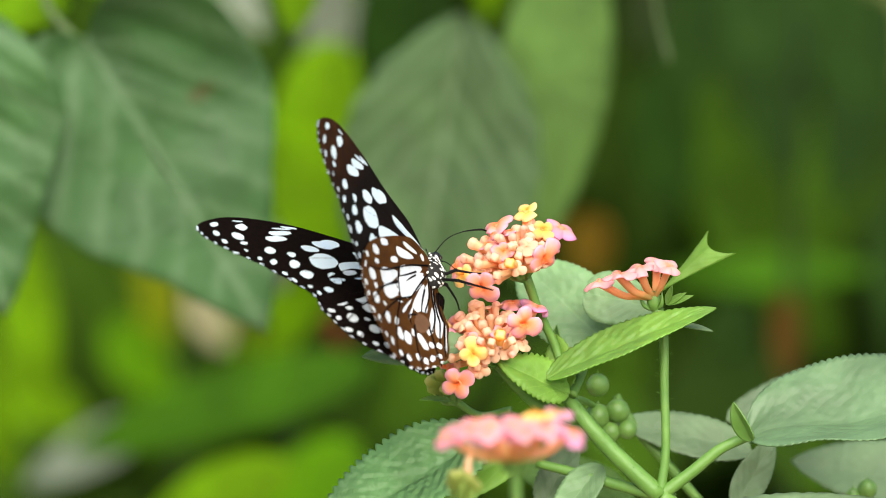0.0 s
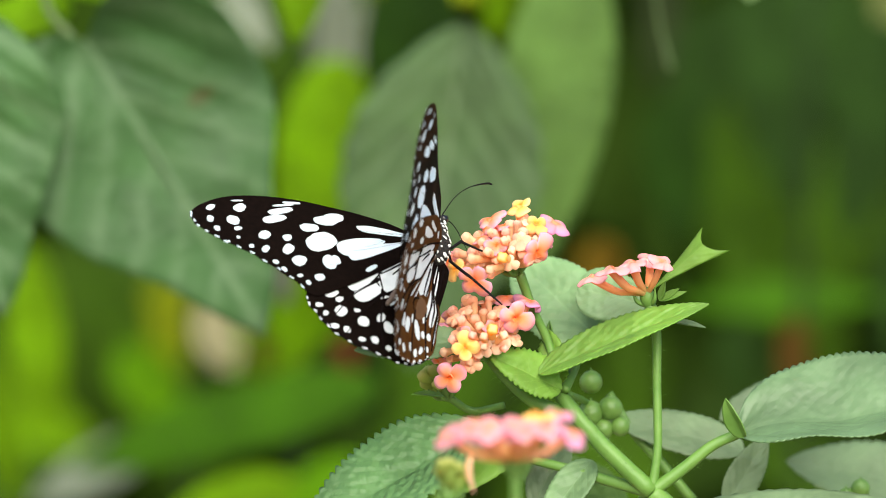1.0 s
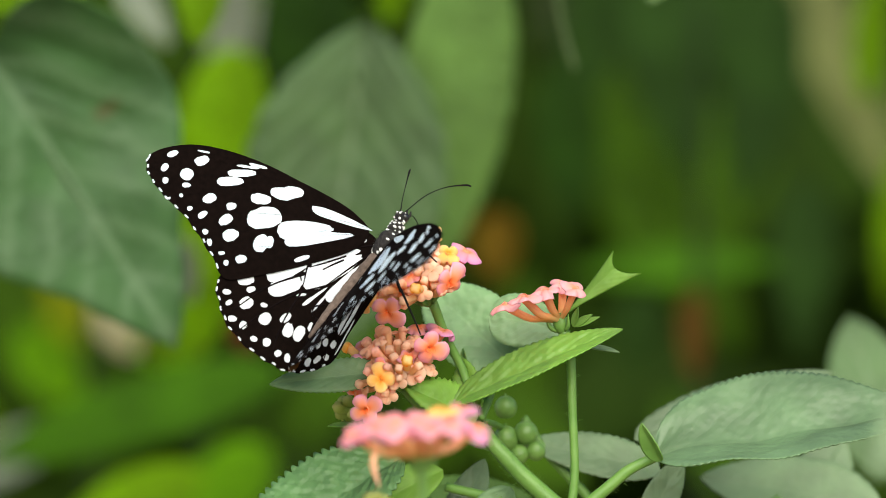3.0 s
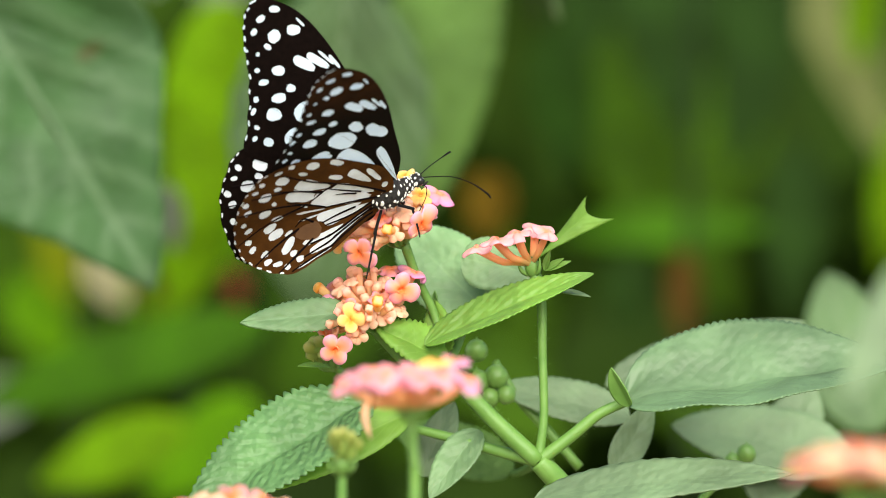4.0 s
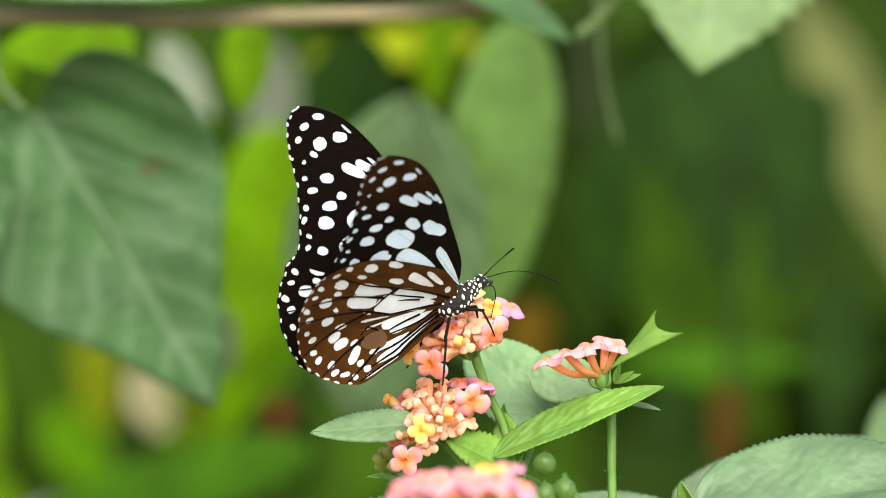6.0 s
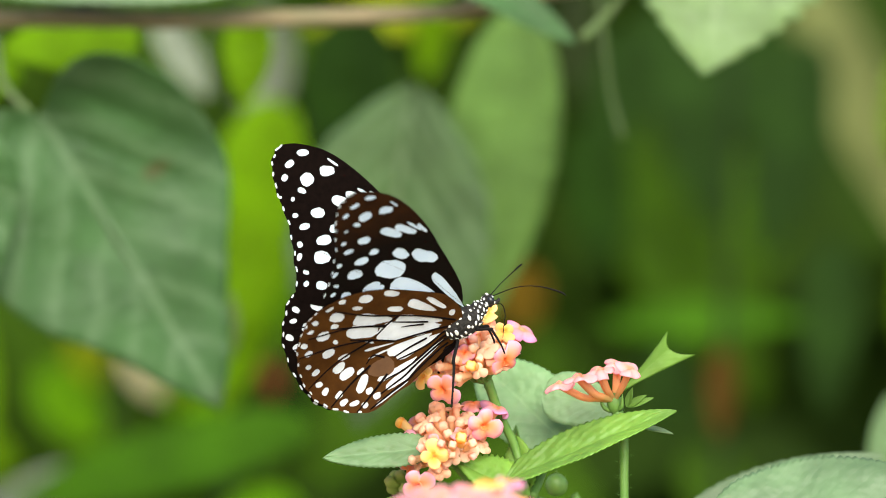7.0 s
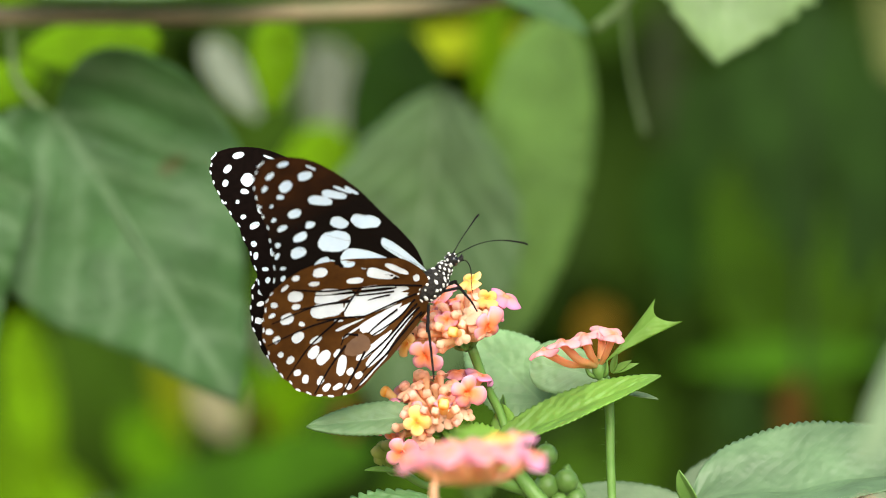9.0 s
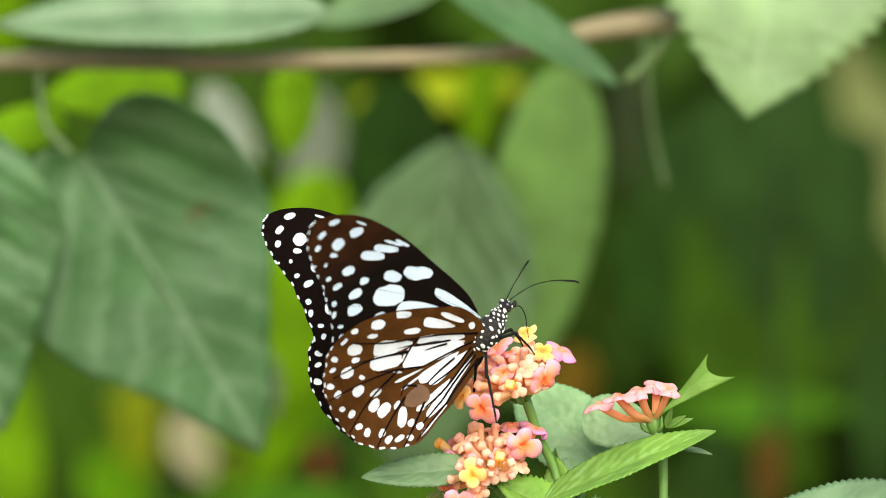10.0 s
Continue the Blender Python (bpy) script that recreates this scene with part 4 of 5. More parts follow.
def hedge():
    """Dense dark foliage that closes the place behind, and round the camera."""
    me = bpy.data.meshes.new("hedge")
    vs, fs = [], []

    def add(c, d, nrm, length, w):
        x = d.normalized()
        z = (nrm - x * nrm.dot(x)).normalized()
        y = z.cross(x)
        k = len(vs)
        for u, h, dz in ((0, 0, 0), (0.3, 0.5, 0.1), (0.3, 0, 0), (0.3, -0.5, 0.1), (0.65, 0.4, 0.02), (0.65, 0, -0.06), (0.65, -0.4, 0.02), (1, 0, -0.16)):
            vs.append(c + x * (u * length) + y * (h * w) + z * (dz * length))
        fs.extend(((k, k + 2, k + 1), (k, k + 3, k + 2), (k + 1, k + 2, k + 5, k + 4), (k + 2, k + 3, k + 6, k + 5), (k + 4, k + 5, k + 7), (k + 5, k + 6, k + 7)))

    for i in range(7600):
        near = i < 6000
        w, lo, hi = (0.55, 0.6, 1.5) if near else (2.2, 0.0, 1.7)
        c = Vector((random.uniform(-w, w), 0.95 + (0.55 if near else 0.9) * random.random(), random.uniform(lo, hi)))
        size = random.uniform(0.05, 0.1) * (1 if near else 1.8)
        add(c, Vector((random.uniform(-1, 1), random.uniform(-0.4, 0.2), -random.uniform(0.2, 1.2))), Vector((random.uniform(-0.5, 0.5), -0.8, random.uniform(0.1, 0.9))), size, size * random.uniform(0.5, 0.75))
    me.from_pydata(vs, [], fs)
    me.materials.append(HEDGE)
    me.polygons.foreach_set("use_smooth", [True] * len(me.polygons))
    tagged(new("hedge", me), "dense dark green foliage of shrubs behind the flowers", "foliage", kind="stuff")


random.seed(5)
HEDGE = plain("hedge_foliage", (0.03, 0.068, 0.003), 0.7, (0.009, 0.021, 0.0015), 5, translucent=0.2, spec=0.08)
hedge()


from mathutils.geometry import delaunay_2d_cdt

# ---- butterfly: x to its right, y to its head, z up from its back; millimetres ----
# wing outlines, then marks: x, y, length, width, turn
FORE_APEX = [(34.2, -18.0, 2.8, 2.7, 77), (34.5, -13.8, 3.1, 2.2, 106), (35.7, -12.2, 2.7, 0.6, 144), (39.3, -17.0, 2.5, 1.4, 107), (38.1, -20.2, 2.1, 1.4, 75), (35.9, -22.0, 1.6, 1.3, -133), (32.5, -19.7, 1.8, 1.2, 130), (31.5, -21.9, 1.0, 0.9, -141), (32.6, -24.0, 0.7, 0.7, -161)]
FORE_BAR = [(27.7, -12.8, 5.5, 2.2, 128), (27.5, -9.8, 5.8, 1.7, 130), (27.7, -8.0, 4.6, 0.7, 140), (26.6, -6.4, 3.7, 0.8, 147)]
FORE_DISC = [(19.3, -6.9, 4.6, 2.8, 145), (18.1, -5.1, 4.5, 2.7, 133), (21.0, -10.8, 4.2, 2.5, 138), (17.6, -13.0, 6.7, 4.6, 118), (14.1, -17.0, 4.2, 2.8, -117), (13.2, -15.6, 2.8, 1.8, 55), (8.0, -1.5, 12.3, 1.8, 151), (10.5, -8.4, 10.9, 3.8, 126), (7.7, -7.6, 13.8, 2.4, 123), (6.6, -13.1, 3.4, 1.1, 111)]
FORE_POST = [(27.5, -18.3, 2.8, 2.1, 106), (23.5, -16.2, 2.2, 1.7, 114), (22.1, -18.9, 3.1, 2.1, 94), (19.1, -20.3, 3.4, 2.6, 111), (14.0, -22.2, 2.3, 1.9, 119), (28.4, -22.5, 1.3, 1.1, 100), (25.8, -21.5, 2.2, 1.4, 95), (22.8, -23.5, 1.4, 1.3, 179), (20.6, -24.4, 1.7, 1.1, -143), (17.4, -24.2, 1.4, 1.0, 127), (15.3, -24.9, 1.4, 1.1, -124)]
FORE_EDGE = [(2.5, 0.9), (7.1, 1.4), (11.7, 0.3), (18.9, -2.4), (26.1, -5.1), (33.0, -8.7), (38.0, -12.5), (41.0, -16.8), (42.0, -20.0), (41.7, -21.5), (39.8, -23.2), (36.4, -24.1), (32.5, -24.4), (27.8, -24.3), (22.4, -25.1), (17.2, -26.3), (12.8, -27.1), (8.8, -20.9), (4.9, -12.8), (1.7, -4.1)]
HIND_POST = [(16.7, -21.8, 3.5, 2.6, 138), (14.6, -22.9, 2.0, 1.4, 127), (13.7, -25.8, 3.1, 2.5, 110), (10.6, -24.0, 1.6, 1.1, 157), (8.8, -26.2, 2.8, 2.6, 79), (5.6, -23.6, 2.8, 1.7, 102), (3.7, -25.4, 3.2, 2.2, 70), (1.6, -24.5, 3.5, 2.2, 82), (0.6, -21.8, 2.0, 1.1, 70), (-1.7, -22.5, 4.1, 1.9, 51), (-3.5, -21.8, 1.8, 1.2, 78), (-4.9, -20.8, 1.9, 1.2, 91)]
HIND_SUB = [(18.2, -26.2, 1.8, 1.3, 151), (16.5, -27.8, 1.6, 1.1, 106), (14.0, -30.1, 1.9, 1.4, 148), (11.5, -29.9, 1.9, 1.6, 85), (8.1, -31.0, 1.6, 1.3, 159), (5.6, -30.1, 2.0, 1.7, 72), (2.5, -30.5, 1.7, 1.4, 107), (0.5, -29.9, 1.9, 1.4, 57), (-1.5, -27.7, 2.1, 1.3, 69), (-3.1, -27.4, 2.0, 1.2, 84), (-4.2, -25.6, 2.3, 1.0, 98), (-5.3, -23.8, 1.5, 1.2, 91)]
HIND_FORE = [(8.2, -5.2, 7.4, 2.0, 142), (7.4, -2.3, 5.9, 1.3, 153), (15.4, -9.8, 3.9, 1.7, 134), (3.0, -0.2, 1.8, 1.5, -165), (11.1, -10.4, 3.8, 1.5, 129), (17.6, -15.0, 3.3, 2.2, 130), (16.4, -17.3, 2.5, 1.2, 131), (20.2, -19.6, 1.8, 1.4, 127), (19.9, -22.5, 2.0, 1.1, 87)]
HIND_CELL = [(11.2, -15.3, 9.0, 3.0, 126), (9.6, -18.2, 7.3, 3.6, 122), (5.1, -6.8, 10.7, 2.5, 126), (4.0, -9.4, 13.8, 4.3, 117), (0.7, -10.4, 10.3, 2.1, 96), (-0.7, -8.8, 10.7, 1.9, 94), (-2.6, -14.8, 9.3, 1.3, 90), (-3.7, -10.8, 15.6, 1.4, 84), (3.6, -16.3, 6.6, 0.7, 105), (2.1, -17.0, 4.9, 0.6, 93), (6.0, -17.7, 2.3, 0.7, 139), (-5.7, -17.8, 8.4, 0.4, 83)]
HIND_PATCH = [(-0.6, -17.8, 5.6, 3.5, 96)]
HIND_EDGE = [(1.4, 1.6), (7.5, 0.4), (11.3, -3.1), (15.4, -8.1), (18.7, -12.9), (20.8, -17.4), (21.4, -21.2), (21.2, -24.4), (20.4, -26.8), (18.1, -29.0), (15.5, -31.1), (12.0, -32.5), (7.1, -33.4), (2.9, -33.2), (-0.3, -32.4), (-2.9, -30.4), (-4.9, -27.7), (-6.6, -24.0), (-6.7, -20.8), (-6.0, -16.4), (-5.8, -10.9), (-5.5, -4.9), (-4.2, -1.9)]



def closed_line(points, n):
    """n places round a closed Catmull-Rom curve."""
    p = [Vector((*q, 0)) for q in points]
    k = len(p)
    out = []
    for i in range(n):
        s = i / n * k
        j = int(s)
        t = s - j
        a, b, c, d = (p[(j + o) % k] for o in (-1, 0, 1, 2))
        out.append(0.5 * (2 * b + (c - a) * t + (2 * a - 5 * b + 4 * c - d) * t * t + (3 * b - a - 3 * c + d) * t ** 3))
    return out


def camber(x, y):
    """The wing's arch, the soft swell between its veins, and the inner margin that wraps the abdomen."""
    a = math.atan2(-y, max(x, 0.5))
    r = math.hypot(x, y)
    fold = -0.03 * max(0.0, 6 - x) ** 2 * min(1.0, max(0.0, -y - 4) / 10)
    return -4.0 * (r / 45) ** 2 + 0.12 * math.sin(a * 14) * min(1, r / 15) + fold


def membrane(outline, holes, half, side):
    """A thin plate of two faces and a rim, with the pale marks let into it as openings; triangles stay small enough to arch."""
    verts, loops = [], []
    for ring in (outline, *holes):
        if sum(p.x * q.y - q.x * p.y for p, q in zip(ring, (*ring[1:], ring[0]))) < 0:
            ring = ring[::-1]
        loops.append(list(range(len(verts), len(verts) + len(ring))))
        verts.extend(Vector((q.x, q.y)) for q in ring)
    verts.extend(Vector((x * 1.7 - 8, y * 1.7 - 35)) for x in range(31) for y in range(23))
    vs, _, fs, _, _, owners = delaunay_2d_cdt(verts, [], loops, 0, 1e-5)
    bm = bmesh.new()
    keep = [f for f, o in zip(fs, owners) if 0 in o and len(o) == 1]
    rims = {}
    layers = []
    for z, mat in ((half, 0), (-half, 1)):
        made = {}
        for f in keep:
            for i in f:
                if i not in made:
                    made[i] = bm.verts.new((side * vs[i].x, vs[i].y, z))
            try:
                face = bm.faces.new([made[i] for i in f])
                face.material_index = mat
            except ValueError:
                continue
            for a, b in zip(f, (*f[1:], f[0])):
                rims.setdefault((min(a, b), max(a, b)), set()).add(tuple(f))
        layers.append(made)
    for (a, b), who in rims.items():
        if len(who) == 1:
            try:
                bm.faces.new((layers[0][a], layers[0][b], layers[1][b], layers[1][a]))
            except ValueError:
                pass
    return bm


def finish(bm, side, size=1.0):
    bmesh.ops.triangulate(bm, faces=[f for f in bm.faces if len(f.verts) > 4])
    for v in bm.verts:
        v.co.z += camber(side * v.co.x, v.co.y)
        v.co *= 0.001 * size
    bmesh.ops.recalc_face_normals(bm, faces=bm.faces)


def mark_ring(x, y, length, width, turn, fat=2.4, lean=0.0):
    """The outline of one pale mark: a rounded, slightly uneven oblong that may taper."""
    t = radians(turn)
    ring = []
    for i in range(20):
        a = 2 * math.pi * i / 20
        cx, cy = math.cos(a), math.sin(a)
        px = abs(cx) ** (2 / fat) * math.copysign(1, cx) * length / 2
        py = abs(cy) ** (2 / fat) * math.copysign(1, cy) * width / 2 * (1 + lean * cx)
        j = 1 + 0.12 * noise.noise(Vector((x + 3 * cx, y + 3 * cy, length)))
        ring.append(Vector((x + j * (px * math.cos(t) - py * math.sin(t)), y + j * (px * math.sin(t) + py * math.cos(t)), 0)))
    return ring


def wing(parent, name, label, side, outline, groups, veins, mats, pale, rim, patch=(), vein=1.0, size=1.0):
    """One wing: scaly membrane, pale translucent marks let into it, dashes on its rim, and veins."""
    half = 0.06
    edge = closed_line(outline, 140)
    # shallow scallops along the outer margin
    mid = Vector((outline[rim[0]][0] * 0.5 + outline[rim[1]][0] * 0.5, outline[rim[0]][1] * 0.5 + outline[rim[1]][1] * 0.5, 0)) * 0.6
    a0, a1 = int(rim[0] / len(outline) * 140), int(rim[1] / len(outline) * 140)
    for i in range(a0, a1):
        k = (i - a0) / (a1 - a0)
        edge[i] = edge[i] + (edge[i] - mid).normalized() * 0.16 * math.sin(k * math.pi * 18) * math.sin(math.pi * k) ** 0.3
    state = random.getstate()
    random.seed(7)
    rings = []
    for g in groups:
        for x, y, length, width, turn in g:
            streak = length > 2.8 * width
            rings.append(mark_ring(x, y, length, max(width, 0.5), turn, 2.6 if length > 5.5 else 2.3, -0.55 if streak and length > 6 else random.uniform(-0.15, 0.15)))
    dashes = []
    for i in range(a0 + 3, a1 - 1, 4):
        q, d = edge[i], (edge[i + 1] - edge[i - 1]).normalized()
        inward = (mid - q).normalized() * 0.22
        dashes.append(mark_ring(q.x + inward.x, q.y + inward.y, random.uniform(0.8, 1.3), 0.36, math.degrees(math.atan2(d.y, d.x))))
    random.setstate(state)
    holes = []
    for r in rings:
        c = sum(r, Vector()) / len(r)
        holes.append([q + (c - q).normalized() * min(0.07, (c - q).length * 0.3) for q in r])
    bm = membrane(edge, holes, half, side)
    finish(bm, side, size)
    w = part(name, bm, mats, parent, label, sharp=True)
    for i, r in enumerate(rings):
        bm = bmesh.new()
        bm.faces.new([bm.verts.new((side * q.x, q.y, 0.003 * (i % 9 - 4))) for q in r])
        finish(bm, side, size)
        part("pale_mark", bm, pale, w)
    bm = bmesh.new()
    for r in dashes:
        for z in (half + 0.03, -half - 0.03):
            bm.faces.new([bm.verts.new((side * q.x, q.y, z)) for q in r])
    finish(bm, side, size)
    part("fringe", bm, pale, w, "white dashes on the wing's rim")
    for x, y, length, width, turn in patch:
        bm = bmesh.new()
        bm.faces.new([bm.verts.new((side * q.x, q.y, -half - 0.02)) for q in mark_ring(x, y, length, width, turn, 2.2, 0.4)])
        finish(bm, side, size)
        part("scent_patch", bm, TAN_PATCH, w, "tan scent patch")
    for pts in veins:
        bm = bmesh.new()
        line = [Vector((side * x, y, 0)) for x, y in pts]
        for s in (1, -1):
            tube(bm, [q + Vector((0, 0, s * (half + 0.03))) for q in line], [0.2 * vein, 0.17 * vein, 0.1 * vein], 12, 5)
        finish(bm, side, size)
        part("vein", bm, VEIN, w)
    return w


FORE_VEINS = [[(2.6, 1.8), (12.2, -4.6), (23.9, -10.5)], [(2.1, 0.9), (7.1, -5.9), (13.6, -13.7)], [(23.9, -10.5), (27.0, -15.8), (33.0, -23.7)], [(15.8, -9.9), (22.1, -16.6), (28.3, -24.2)], [(13.6, -13.7), (19.0, -18.9), (24.0, -25.4)], [(12.3, -16.0), (15.0, -19.7), (19.1, -26.4)], [(7.3, -3.9), (8.5, -6.5), (10.0, -8.5)], [(18.6, -2.7), (23.5, -6.5), (32.2, -11.3)]]
HIND_VEINS = [[(9.4, -10.9), (13.3, -16.3), (18.7, -21.7)], [(7.9, -13.8), (12.0, -20.0), (15.1, -28.8)], [(6.3, -17.0), (9.3, -23.7), (11.8, -32.0)], [(6.3, -17.0), (5.4, -25.2), (2.9, -32.8)], [(0.8, -19.5), (-0.6, -24.5), (-2.7, -30.2)], [(-2.3, -17.1), (-4.2, -21.7), (-5.7, -25.9)], [(0.8, -0.2), (5.8, -5.9), (9.3, -10.8)], [(9.1, -10.3), (7.9, -13.4), (6.5, -16.5)], [(8.0, -13.4), (10.3, -17.1), (14.3, -23.7)], [(0.0, -2.0), (1.7, -7.6), (3.2, -13.1)], [(3.2, -13.1), (6.0, -16.8), (9.2, -21.2)], [(3.6, -5.4), (5.7, -8.7), (8.0, -12.0)], [(3.5, -6.4), (4.6, -8.5), (5.6, -10.7)], [(-0.1, -6.9), (0.1, -10.7), (-0.0, -14.6)], [(-0.8, -2.9), (-1.6, -7.4), (-0.8, -14.1)], [(-1.9, -3.1), (-3.0, -10.1), (-3.1, -18.0)], [(-2.9, -3.1), (-3.8, -11.8), (-4.9, -20.1)], [(-4.1, -3.3), (-4.9, -13.4), (-6.3, -23.2)], [(0.9, -16.3), (2.4, -18.2), (1.4, -20.2)]]


def tufts(bm, centre, radii, turn, count):
    """Short hairs that stand off a rounded body."""
    for i in range(count):
        a, h = i * 2.399, -0.95 + 1.9 * i / count
        d = Vector((math.cos(a) * math.sqrt(1 - h * h), h, math.sin(a) * math.sqrt(1 - h * h)))
        q = centre + turn @ Vector((radii[0] * d.x, radii[1] * d.y, radii[2] * d.z))
        out = (turn @ d + Vector((random.uniform(-0.4, 0.4), -0.5, random.uniform(-0.4, 0.4)))).normalized()
        tube(bm, [q, q + out * random.uniform(0.0004, 0.0008)], mm(0.04, 0.01), 1, 3)


def butterfly():
    b = thing("butterfly", "black and brown butterfly with bluish white spots, feeding on the lantana", "butterfly")
    wings = {}
    for side, word in ((1, "right"), (-1, "left")):
        wings[word, "hind"] = wing(b, "hindwing", "brown-undersided hindwing with white streaks and spots", side, HIND_EDGE, (HIND_POST, HIND_SUB, HIND_FORE, HIND_CELL), HIND_VEINS, (WING_TOP, WING_UNDER), PALE, (7, 17), HIND_PATCH, vein=1.05, size=0.965)
        wings[word, "fore"] = wing(b, "forewing", "black forewing with bluish white spots", side, FORE_EDGE, (FORE_APEX, FORE_BAR, FORE_DISC, FORE_POST), FORE_VEINS, (WING_TOP, WING_UNDER_FORE), PALE_BLUE, (8, 16), vein=0.12)
    # thorax, abdomen, head
    axis = Vector((0, 0.975, 0.22))
    lean = Matrix.Rotation(math.atan2(axis.z, axis.y), 3, "X")
    bm = bmesh.new()
    blob(bm, mm(0, 1.3, -0.3), mm(2.1, 4.3, 2.8), lean, 28, rough=0.08)
    blob(bm, mm(0, 4.9, 1.2), mm(1.5, 1.9, 1.7), lean, 18, rough=0.08)
    tufts(bm, Vector(mm(0, 1.3, -0.3)), mm(2.1, 4.3, 2.8), lean, 260)
    thorax = part("thorax", bm, FUR, b, "black hairy thorax with white dots")
    for i in range(64):
        a, h = i * 2.399 + random.uniform(-0.25, 0.25), -0.9 + 1.8 * i / 63
        d = Vector((math.cos(a) * math.sqrt(1 - h * h), h, math.sin(a) * math.sqrt(1 - h * h)))
        if d.z > 0.8:
            continue
        bm = bmesh.new()
        c = Vector(mm(0, 1.3, -0.3)) + lean @ Vector(mm(2.1 * d.x, 4.3 * d.y, 2.8 * d.z))
        blob(bm, c, mm(random.uniform(0.2, 0.4), random.uniform(0.26, 0.66), 0.16), d.to_track_quat("Z", "Y").to_matrix(), 8, rough=0.3)
        part("white_dot", bm, DOT, thorax)
    for i in range(22):
        a, h = i * 2.399, -0.2 + 1.0 * i / 21
        d = Vector((math.cos(a) * math.sqrt(1 - h * h), h, math.sin(a) * math.sqrt(1 - h * h)))
        bm = bmesh.new()
        blob(bm, Vector(mm(0, 4.9, 1.2)) + lean @ Vector(mm(1.5 * d.x, 1.9 * d.y, 1.7 * d.z)), mm(0.24, random.uniform(0.26, 0.5), 0.15), d.to_track_quat("Z", "Y").to_matrix(), 8, rough=0.3)
        part("white_dot", bm, DOT, thorax)
    bm = bmesh.new()
    rings = tube(bm, [mm(0, 0.6, 0.1), mm(0, -5.4, -0.6), mm(0, -11.4, -1.7), mm(0, -16.4, -2.7), mm(0, -20.6, -3.5)], mm(1.1, 1.1, 1.0, 0.85, 0.4), 36, 16)
    for i, ring in enumerate(rings):
        c = sum((v.co for v in ring), Vector()) / len(ring)
        for v in ring:
            v.co = c + (v.co - c) * (1 + 0.06 * math.sin(i * math.pi / 2))
    abdomen = part("abdomen", bm, GREY_FUR, b, "grey-brown ringed abdomen")
    abdomen.location = mm(0, -2.6, 0)
    hub = Vector(mm(0, 7.2, 2.2))
    bm = bmesh.new()
    blob(bm, hub, mm(1.3, 1.2, 1.35), lean, 18, rough=0.08)
    tufts(bm, hub, mm(1.3, 1.2, 1.35), lean, 90)
    # two short palps before the face
    for s in (1, -1):
        tube(bm, [hub + Vector(mm(s * 0.4, 0.8, -0.7)), hub + Vector(mm(s * 0.5, 1.7, -0.7)), hub + Vector(mm(s * 0.5, 2.3, -0.2))], mm(0.35, 0.32, 0.1), 6, 6)
    head = part("head", bm, FUR, b, "black head with white dots")
    for s in (1, -1):
        bm = bmesh.new()
        blob(bm, hub + Vector(mm(s * 0.95, 0.35, 0.0)), mm(0.62, 0.75, 0.85), None, 14)
        part("eye", bm, EYE, head)
        bm = bmesh.new()
        ends = ((2.4, 13.0, 3.4), (3.8, 17.0, 2.4), (5.0, 20.3, 0.4), (5.2, 21.2, -0.6)) if s > 0 else ((1.6, 10.6, 4.2), (2.6, 13.4, 5.3), (3.4, 15.6, 6.1), (3.6, 16.2, 6.2))
        tube(bm, [hub + Vector(mm(s * 0.5, 0.7, 0.7)), *(mm(s * e[0], *e[1:]) for e in ends)], mm(0.12, 0.09, 0.1, 0.2, 0.16), 22, 6)
        part("antenna", bm, LEG, head, "thin black clubbed antenna")
        for hx, hy, hz, length in ((0.75, -0.75, 0.7, 0.3), (0.45, 0.1, 1.25, 0.26), (1.1, -0.55, -0.35, 0.55), (0.6, 0.95, -0.6, 0.3), (0.5, 0.95, 0.55, 0.22)):
            bm = bmesh.new()
            c = Vector(mm(s * hx, hy, hz))
            blob(bm, hub + c * 1.05, mm(0.26, length, 0.2), c.to_track_quat("Z", "Y").to_matrix(), 8)
            part("white_dot", bm, DOT, head)
    bm = bmesh.new()
    tube(bm, [hub + Vector(mm(0, 0.9, -1.0)), mm(0, 9.6, 0.6), mm(0.2, 9.6, -1.4), mm(0.4, 8.6, -3.6), mm(0.5, 7.8, -5.6)], mm(0.12, 0.1, 0.09, 0.08, 0.06), 18, 6)
    part("proboscis", bm, LEG, head)
    # four walking legs: thigh, shin and foot
    for s in (1, -1):
        for root, knee, ankle, toe in (((1.2, 3.0, -2.2), (1.9, 5.9, -2.9), (3.4, 6.6, -6.0), (4.8, 6.6, -7.8)), ((1.8, -0.9, -2.9), (5.0, -3.6, -6.2), (8.6, -6.2, -11.8), (9.8, -7.2, -13.6))):
            bm = bmesh.new()
            tube(bm, [mm(s * root[0], *root[1:]), mm(s * knee[0], *knee[1:]), mm(s * (knee[0] + 0.1), knee[1] + 0.1, knee[2] - 0.3), mm(s * ankle[0], *ankle[1:]), mm(s * toe[0], *toe[1:])], mm(0.3, 0.33, 0.28, 0.2, 0.15), 24, 6)
            part("leg", bm, LEG, b, "thin black jointed leg")
    return b, wings, abdomen


BUTTERFLY, WINGS, ABDOMEN = butterfly()

